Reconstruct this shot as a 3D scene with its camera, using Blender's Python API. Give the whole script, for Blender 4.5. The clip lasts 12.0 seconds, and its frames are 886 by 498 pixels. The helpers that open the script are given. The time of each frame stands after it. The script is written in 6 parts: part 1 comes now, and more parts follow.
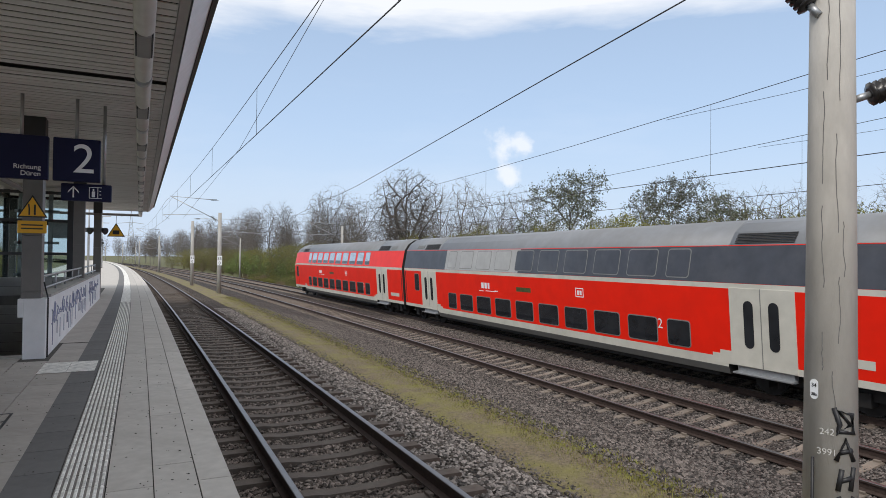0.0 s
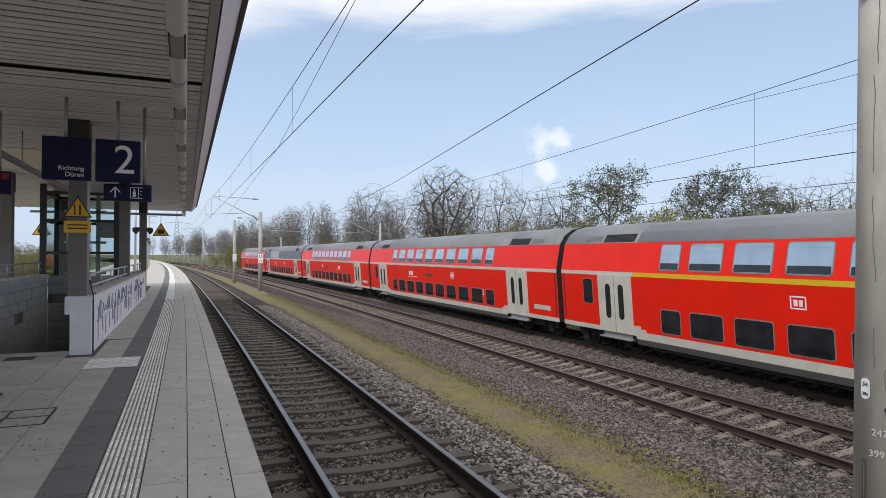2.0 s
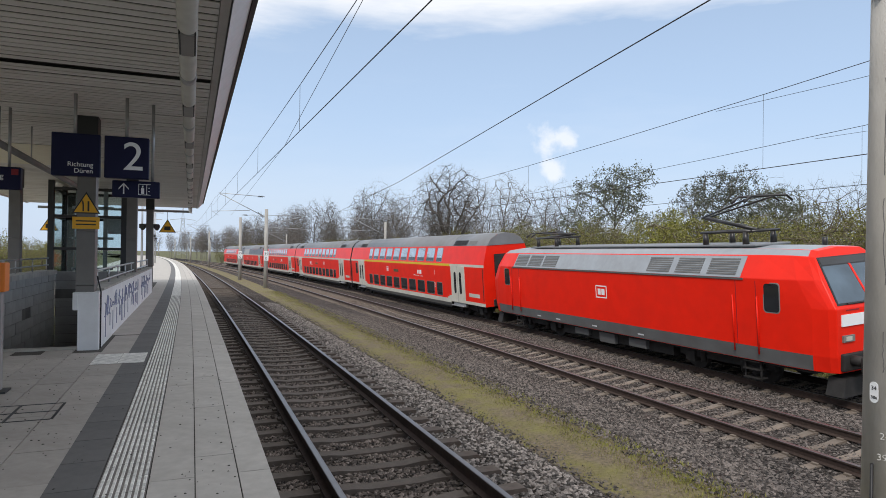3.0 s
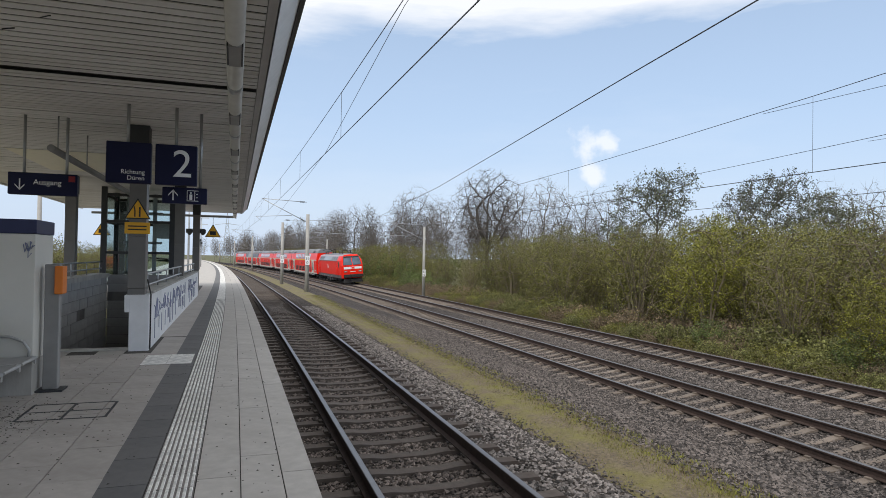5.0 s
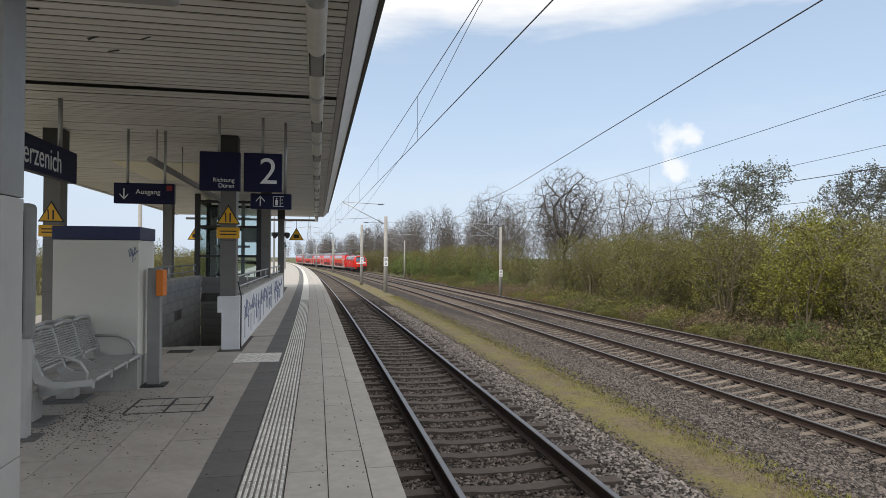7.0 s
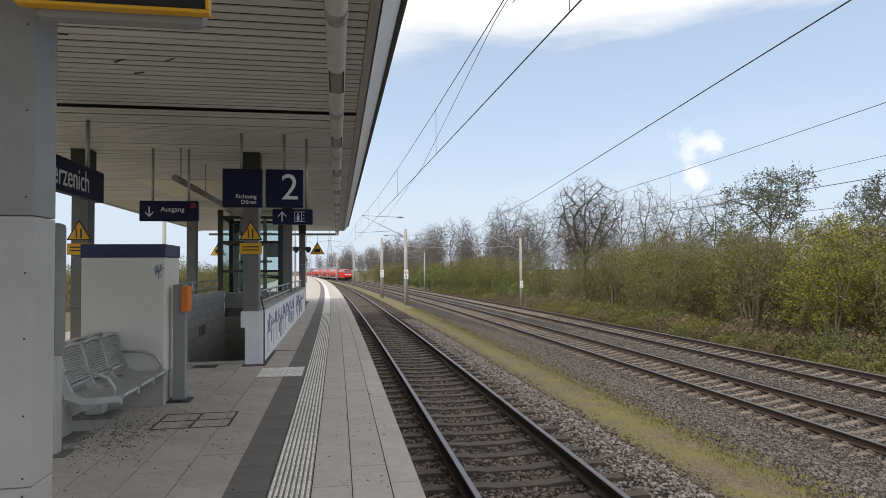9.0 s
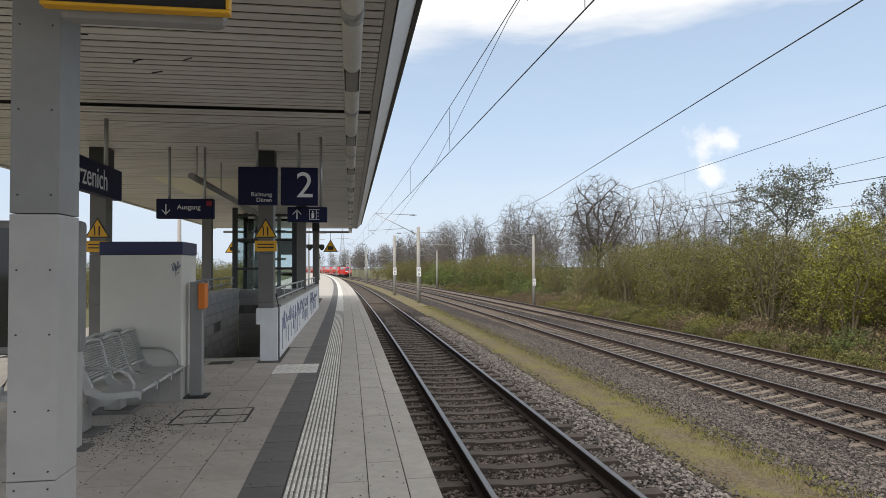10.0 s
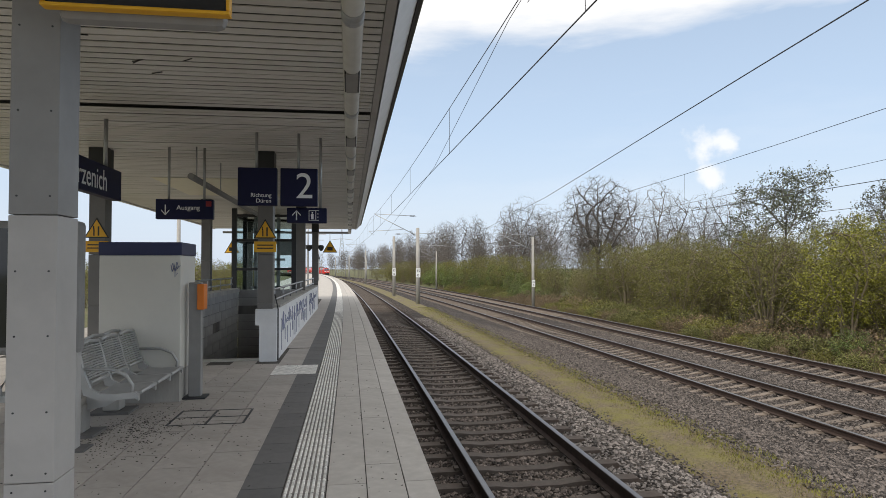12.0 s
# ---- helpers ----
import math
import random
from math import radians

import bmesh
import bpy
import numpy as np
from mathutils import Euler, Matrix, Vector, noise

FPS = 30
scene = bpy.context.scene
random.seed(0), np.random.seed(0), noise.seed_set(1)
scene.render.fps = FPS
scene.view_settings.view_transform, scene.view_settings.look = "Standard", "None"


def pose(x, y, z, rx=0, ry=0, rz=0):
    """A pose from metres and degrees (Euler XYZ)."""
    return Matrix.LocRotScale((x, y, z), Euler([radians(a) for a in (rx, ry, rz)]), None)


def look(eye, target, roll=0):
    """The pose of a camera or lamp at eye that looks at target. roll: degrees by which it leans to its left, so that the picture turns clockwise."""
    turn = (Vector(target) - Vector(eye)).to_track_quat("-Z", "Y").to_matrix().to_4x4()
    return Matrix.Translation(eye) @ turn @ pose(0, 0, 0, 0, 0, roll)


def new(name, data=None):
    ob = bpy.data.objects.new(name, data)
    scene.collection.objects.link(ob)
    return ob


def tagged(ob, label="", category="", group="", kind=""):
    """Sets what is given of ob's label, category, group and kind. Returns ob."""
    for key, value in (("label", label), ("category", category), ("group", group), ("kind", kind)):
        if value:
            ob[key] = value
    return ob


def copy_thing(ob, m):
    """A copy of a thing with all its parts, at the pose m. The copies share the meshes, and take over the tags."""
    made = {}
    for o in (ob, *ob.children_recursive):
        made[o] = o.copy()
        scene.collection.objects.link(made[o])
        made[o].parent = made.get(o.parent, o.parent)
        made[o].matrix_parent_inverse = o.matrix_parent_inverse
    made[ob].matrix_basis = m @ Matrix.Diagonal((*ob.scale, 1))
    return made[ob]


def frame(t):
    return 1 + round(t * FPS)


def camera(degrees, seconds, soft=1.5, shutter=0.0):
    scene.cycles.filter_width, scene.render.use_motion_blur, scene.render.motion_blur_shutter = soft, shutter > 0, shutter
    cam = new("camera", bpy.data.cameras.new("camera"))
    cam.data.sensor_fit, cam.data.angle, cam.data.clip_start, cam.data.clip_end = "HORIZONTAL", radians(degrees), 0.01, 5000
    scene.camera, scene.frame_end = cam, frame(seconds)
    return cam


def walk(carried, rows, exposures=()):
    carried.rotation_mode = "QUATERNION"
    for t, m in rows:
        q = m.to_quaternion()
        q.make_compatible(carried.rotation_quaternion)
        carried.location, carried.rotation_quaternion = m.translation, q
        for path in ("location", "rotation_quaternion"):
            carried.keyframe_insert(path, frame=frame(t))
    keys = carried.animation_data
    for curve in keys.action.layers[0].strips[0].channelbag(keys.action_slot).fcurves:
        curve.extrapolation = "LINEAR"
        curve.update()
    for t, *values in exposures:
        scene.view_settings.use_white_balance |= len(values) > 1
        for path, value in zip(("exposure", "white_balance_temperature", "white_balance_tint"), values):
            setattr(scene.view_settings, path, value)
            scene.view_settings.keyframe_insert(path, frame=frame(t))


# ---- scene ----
cam = camera(70.5, 12.0, soft=0.85)
PATH = [
    (0, (-0.627, 0.061, 1.58), (0.244, 1.861, 1.61), 0.6),
    (0.5, (-0.563, 0.067, 1.573), (0.232, 1.901, 1.613), 0.9),
    (1, (-0.535, 0.077, 1.574), (0.264, 1.91, 1.589), 0.8),
    (1.5, (-0.538, 0.08, 1.573), (0.243, 1.921, 1.585), 0.4),
    (2, (-0.539, 0.094, 1.571), (0.221, 1.943, 1.59), 0.2),
    (2.5, (-0.551, 0.104, 1.57), (0.206, 1.955, 1.586), 0.4),
    (3, (-0.563, 0.104, 1.576), (0.183, 1.96, 1.591), 0.7),
    (5, (-0.585, 0.073, 1.58), (0.045, 1.971, 1.609), 0.9),
    (5.5, (-0.595, 0.067, 1.576), (-0.013, 1.98, 1.605), 0.8),
    (6, (-0.609, 0.07, 1.575), (-0.078, 1.998, 1.583), 0.9),
    (6.5, (-0.613, 0.058, 1.58), (-0.168, 2.008, 1.611), 0.5),
    (7, (-0.606, 0.039, 1.589), (-0.211, 1.999, 1.616), 0.3),
    (9, (-0.619, 0.029, 1.6), (-0.286, 2.0, 1.665), -0.5),
    (9.5, (-0.623, 0.016, 1.602), (-0.31, 1.99, 1.671), -0.4),
    (10, (-0.645, 0.017, 1.6), (-0.351, 1.994, 1.658), -0.4),
    (10.5, (-0.645, 0.025, 1.602), (-0.361, 2.004, 1.657), -0.4),
    (11, (-0.626, 0.03, 1.605), (-0.342, 2.009, 1.664), -0.4),
    (11.5, (-0.648, 0.021, 1.599), (-0.348, 1.997, 1.662), -0.2),
    (12, (-0.646, 0.022, 1.608), (-0.35, 1.999, 1.669), -0.2),
]
walk(cam, [(t, look(e, g, r)) for t, e, g, r in PATH], exposures=[(0, 0.03, 6500, 10), (3, 0.04, 6500, 10), (5.5, 0.07, 6550, 10), (7, 0.1, 6850, 10), (9, 0.14, 6920, 10), (12, 0.14, 6940, 10)])


# ---- world and light ----
def sky_world():
    w = bpy.data.worlds.new("sky")
    scene.world = w
    w.use_nodes = True
    nt = w.node_tree
    N, L = nt.nodes, nt.links
    bg = N["Background"]
    sky = N.new("ShaderNodeTexSky")
    sky.sky_type, sky.sun_disc = "NISHITA", False
    sky.sun_elevation, sky.sun_rotation = radians(SUN_EL), radians(SUN_ROT)
    sky.dust_density, sky.air_density, sky.ozone_density = 2.0, 1.0, 1.5
    tc = N.new("ShaderNodeTexCoord")
    mp = N.new("ShaderNodeMapping")
    mp.inputs["Scale"].default_value = (1.0, 1.0, 5.0)
    L.new(tc.outputs["Generated"], mp.inputs["Vector"])
    nz = N.new("ShaderNodeTexNoise")
    nz.inputs["Scale"].default_value, nz.inputs["Detail"].default_value, nz.inputs["Roughness"].default_value = 1.7, 7, 0.55
    L.new(mp.outputs["Vector"], nz.inputs["Vector"])
    cr = N.new("ShaderNodeValToRGB")
    cr.color_ramp.elements[0].position, cr.color_ramp.elements[1].position = 0.52, 0.68
    L.new(nz.outputs["Fac"], cr.inputs["Fac"])
    # thin haze: whiter near the horizon
    sep = N.new("ShaderNodeSeparateXYZ")
    L.new(tc.outputs["Generated"], sep.inputs["Vector"])
    hz = N.new("ShaderNodeMapRange")
    hz.inputs["From Min"].default_value, hz.inputs["From Max"].default_value = 0.0, 0.55
    hz.inputs["To Min"].default_value, hz.inputs["To Max"].default_value = 0.80, 0.40
    L.new(sep.outputs["Z"], hz.inputs["Value"])
    hmix = N.new("ShaderNodeMix")
    hmix.data_type = "RGBA"
    low = N.new("ShaderNodeMapRange")
    low.interpolation_type = "SMOOTHSTEP"
    low.inputs["From Max"].default_value = 0.24
    L.new(sep.outputs["Z"], low.inputs["Value"])
    tone = N.new("ShaderNodeMix")
    tone.data_type = "RGBA"
    tone.inputs["A"].default_value, tone.inputs["B"].default_value = HAZE_LOW, HAZE
    L.new(low.outputs["Result"], tone.inputs["Factor"])
    L.new(tone.outputs["Result"], hmix.inputs["B"])
    L.new(hz.outputs["Result"], hmix.inputs["Factor"])
    L.new(sky.outputs["Color"], hmix.inputs["A"])
    # the veil thickens overhead; beyond the view it is added for whiter fill light
    up = N.new("ShaderNodeMapRange")
    up.inputs["From Min"].default_value, up.inputs["From Max"].default_value = 0.432, 0.475
    up.inputs["To Max"].default_value = 0.9
    lift = N.new("ShaderNodeMath")
    lift.operation = "MULTIPLY_ADD"
    lift.inputs[1].default_value = 0.22
    L.new(nz.outputs["Fac"], lift.inputs[0])
    L.new(sep.outputs["Z"], lift.inputs[2])
    L.new(lift.outputs["Value"], up.inputs["Value"])
    cm = N.new("ShaderNodeMath")
    cm.operation = "MULTIPLY_ADD"
    cm.use_clamp = True
    cm.inputs[1].default_value = 0.1
    L.new(cr.outputs["Color"], cm.inputs[0])
    L.new(up.outputs["Result"], cm.inputs[2])
    # one small cumulus over the trees
    wob = N.new("ShaderNodeTexNoise")
    wob.inputs["Scale"].default_value, wob.inputs["Detail"].default_value = 26, 6
    L.new(tc.outputs["Generated"], wob.inputs["Vector"])
    fac = cm.outputs["Value"]
    for d, size in (((0.508, 0.840, 0.174), 0.026), ((0.533, 0.829, 0.180), 0.024), ((0.525, 0.842, 0.132), 0.025)):
        dist = N.new("ShaderNodeVectorMath")
        dist.operation = "DISTANCE"
        L.new(tc.outputs["Generated"], dist.inputs[0])
        dist.inputs[1].default_value = d
        ad = N.new("ShaderNodeMath")
        ad.operation = "MULTIPLY_ADD"
        ad.inputs[1].default_value = -0.075
        L.new(wob.outputs["Fac"], ad.inputs[0])
        L.new(dist.outputs["Value"], ad.inputs[2])
        mr = N.new("ShaderNodeMapRange")
        mr.interpolation_type = "SMOOTHSTEP"
        mr.inputs["From Min"].default_value, mr.inputs["From Max"].default_value = size - 0.034, size - 0.054
        mr.inputs["To Max"].default_value = 0.72
        L.new(ad.outputs["Value"], mr.inputs["Value"])
        mx = N.new("ShaderNodeMath")
        mx.operation = "MAXIMUM"
        L.new(fac, mx.inputs[0])
        L.new(mr.outputs["Result"], mx.inputs[1])
        fac = mx.outputs["Value"]
    cmix = N.new("ShaderNodeMix")
    cmix.data_type = "RGBA"
    cmix.inputs["B"].default_value = CLOUD
    L.new(fac, cmix.inputs["Factor"])
    L.new(hmix.outputs["Result"], cmix.inputs["A"])
    L.new(cmix.outputs["Result"], bg.inputs["Color"])
    bg.inputs["Strength"].default_value = SKY


SUN_EL, SUN_ROT, SKY = 44, 222, 0.102
HAZE, HAZE_LOW, CLOUD = (6.1, 7.95, 10.7, 1), (7.0, 8.3, 10.3, 1), (9.6, 9.8, 10.2, 1)
sky_world()
sun = bpy.data.lights.new("sun", "SUN")
sun.energy, sun.angle, sun.color = 2.1, radians(14), (1, 0.95, 0.88)
sun_ob = new("sun", sun)
az = radians(SUN_ROT)
sun_ob.matrix_world = look((0, 0, 50), (-math.sin(az) * 50, -math.cos(az) * 50, 50 - 50 * math.tan(radians(SUN_EL))))


# ---- materials ----
def mat(name, base, rough=0.6, metal=0.0, var=0.15, scale=6.0, bump=0.0, bump_scale=60.0, dirt=None, dirt_amt=0.0, dirt_scale=1.2, island=0.0, obj=0.0, stretch=(1, 1, 1), spec=0.5, extra=None):
    """A base colour with fine grain, broad stains, optional bump, and variation per piece."""
    m = bpy.data.materials.new(name)
    m.use_nodes = True
    nt = m.node_tree
    N, L = nt.nodes, nt.links
    b = N["Principled BSDF"]
    b.inputs["Roughness"].default_value, b.inputs["Metallic"].default_value = rough, metal
    b.inputs["Specular IOR Level"].default_value = spec
    tc = N.new("ShaderNodeTexCoord")
    mp = N.new("ShaderNodeMapping")
    mp.inputs["Scale"].default_value = stretch
    L.new(tc.outputs["Object"], mp.inputs["Vector"])
    n1 = N.new("ShaderNodeTexNoise")
    n1.inputs["Scale"].default_value, n1.inputs["Detail"].default_value = scale, 5
    L.new(mp.outputs["Vector"], n1.inputs["Vector"])
    hsv = N.new("ShaderNodeHueSaturation")
    hsv.inputs["Color"].default_value = (*base, 1)
    mr = N.new("ShaderNodeMapRange")
    mr.inputs["From Min"].default_value, mr.inputs["From Max"].default_value = 0.25, 0.75
    mr.inputs["To Min"].default_value, mr.inputs["To Max"].default_value = 1 - var, 1 + var
    L.new(n1.outputs["Fac"], mr.inputs["Value"])
    val = mr.outputs["Result"]
    for amt, node, out in ((island, "ShaderNodeNewGeometry", "Random Per Island"), (obj, "ShaderNodeObjectInfo", "Random")):
        if amt:
            g = N.new(node)
            r = N.new("ShaderNodeMapRange")
            r.inputs["To Min"].default_value, r.inputs["To Max"].default_value = 1 - amt, 1 + amt
            L.new(g.outputs[out], r.inputs["Value"])
            mu = N.new("ShaderNodeMath")
            mu.operation = "MULTIPLY"
            L.new(val, mu.inputs[0])
            L.new(r.outputs["Result"], mu.inputs[1])
            val = mu.outputs["Value"]
    L.new(val, hsv.inputs["Value"])
    col = hsv.outputs["Color"]
    if dirt:
        n2 = N.new("ShaderNodeTexNoise")
        n2.inputs["Scale"].default_value, n2.inputs["Detail"].default_value, n2.inputs["Roughness"].default_value = dirt_scale, 8, 0.65
        L.new(mp.outputs["Vector"], n2.inputs["Vector"])
        cr = N.new("ShaderNodeMapRange")
        cr.inputs["From Min"].default_value, cr.inputs["From Max"].default_value = 0.42, 0.72
        cr.inputs["To Max"].default_value = dirt_amt
        L.new(n2.outputs["Fac"], cr.inputs["Value"])
        mx = N.new("ShaderNodeMix")
        mx.data_type = "RGBA"
        mx.inputs["B"].default_value = (*dirt, 1)
        L.new(cr.outputs["Result"], mx.inputs["Factor"])
        L.new(col, mx.inputs["A"])
        col = mx.outputs["Result"]
    L.new(col, b.inputs["Base Color"])
    if bump:
        n3 = N.new("ShaderNodeTexNoise")
        n3.inputs["Scale"].default_value, n3.inputs["Detail"].default_value = bump_scale, 4
        L.new(mp.outputs["Vector"], n3.inputs["Vector"])
        bp = N.new("ShaderNodeBump")
        bp.inputs["Strength"].default_value, bp.inputs["Distance"].default_value = bump, 0.01
        L.new(n3.outputs["Fac"], bp.inputs["Height"])
        L.new(bp.outputs["Normal"], b.inputs["Normal"])
    if extra:
        extra(N, L, b, mp)
    return m


def stone_mat(name, dark, light, cell, strength=1.0):
    """Broken stone: voronoi cells of varied grey with rounded relief."""
    m = bpy.data.materials.new(name)
    m.use_nodes = True
    nt = m.node_tree
    N, L = nt.nodes, nt.links
    b = N["Principled BSDF"]
    b.inputs["Roughness"].default_value = 0.9
    b.inputs["Specular IOR Level"].default_value = 0.2
    tc = N.new("ShaderNodeTexCoord")
    vo = N.new("ShaderNodeTexVoronoi")
    vo.inputs["Scale"].default_value = 1 / cell
    L.new(tc.outputs["Object"], vo.inputs["Vector"])
    sp = N.new("ShaderNodeSeparateColor")
    L.new(vo.outputs["Color"], sp.inputs["Color"])
    ramp = N.new("ShaderNodeValToRGB")
    e = ramp.color_ramp.elements
    e[0].color, e[1].color = (*dark, 1), (*light, 1)
    L.new(sp.outputs["Red"], ramp.inputs["Fac"])
    big = N.new("ShaderNodeTexNoise")
    big.inputs["Scale"].default_value, big.inputs["Detail"].default_value = 0.8, 6
    L.new(tc.outputs["Object"], big.inputs["Vector"])
    mr = N.new("ShaderNodeMapRange")
    mr.inputs["From Min"].default_value, mr.inputs["From Max"].default_value = 0.3, 0.7
    mr.inputs["To Min"].default_value, mr.inputs["To Max"].default_value = 0.7, 1.25
    L.new(big.outputs["Fac"], mr.inputs["Value"])
    # crevices between the stones: their shade is multiplied into the colour
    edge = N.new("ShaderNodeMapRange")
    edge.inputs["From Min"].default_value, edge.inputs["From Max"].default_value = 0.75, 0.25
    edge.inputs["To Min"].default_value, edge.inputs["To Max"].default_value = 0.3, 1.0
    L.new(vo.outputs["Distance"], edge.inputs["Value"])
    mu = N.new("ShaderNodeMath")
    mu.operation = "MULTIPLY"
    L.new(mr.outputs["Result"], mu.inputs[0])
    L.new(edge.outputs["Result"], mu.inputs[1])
    hsv = N.new("ShaderNodeHueSaturation")
    L.new(ramp.outputs["Color"], hsv.inputs["Color"])
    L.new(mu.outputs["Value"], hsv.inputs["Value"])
    L.new(hsv.outputs["Color"], b.inputs["Base Color"])
    bp = N.new("ShaderNodeBump")
    bp.invert = True
    bp.inputs["Strength"].default_value, bp.inputs["Distance"].default_value = strength, cell * 0.8
    L.new(vo.outputs["Distance"], bp.inputs["Height"])
    L.new(bp.outputs["Normal"], b.inputs["Normal"])
    return m


def glass_mat(name, tint, rough=0.03):
    m = bpy.data.materials.new(name)
    m.use_nodes = True
    N, L = m.node_tree.nodes, m.node_tree.links
    b = N["Principled BSDF"]
    b.inputs["Base Color"].default_value = (*tint, 1)
    b.inputs["Roughness"].default_value = rough
    b.inputs["Transmission Weight"].default_value = 1.0
    b.inputs["IOR"].default_value = 1.1
    return m


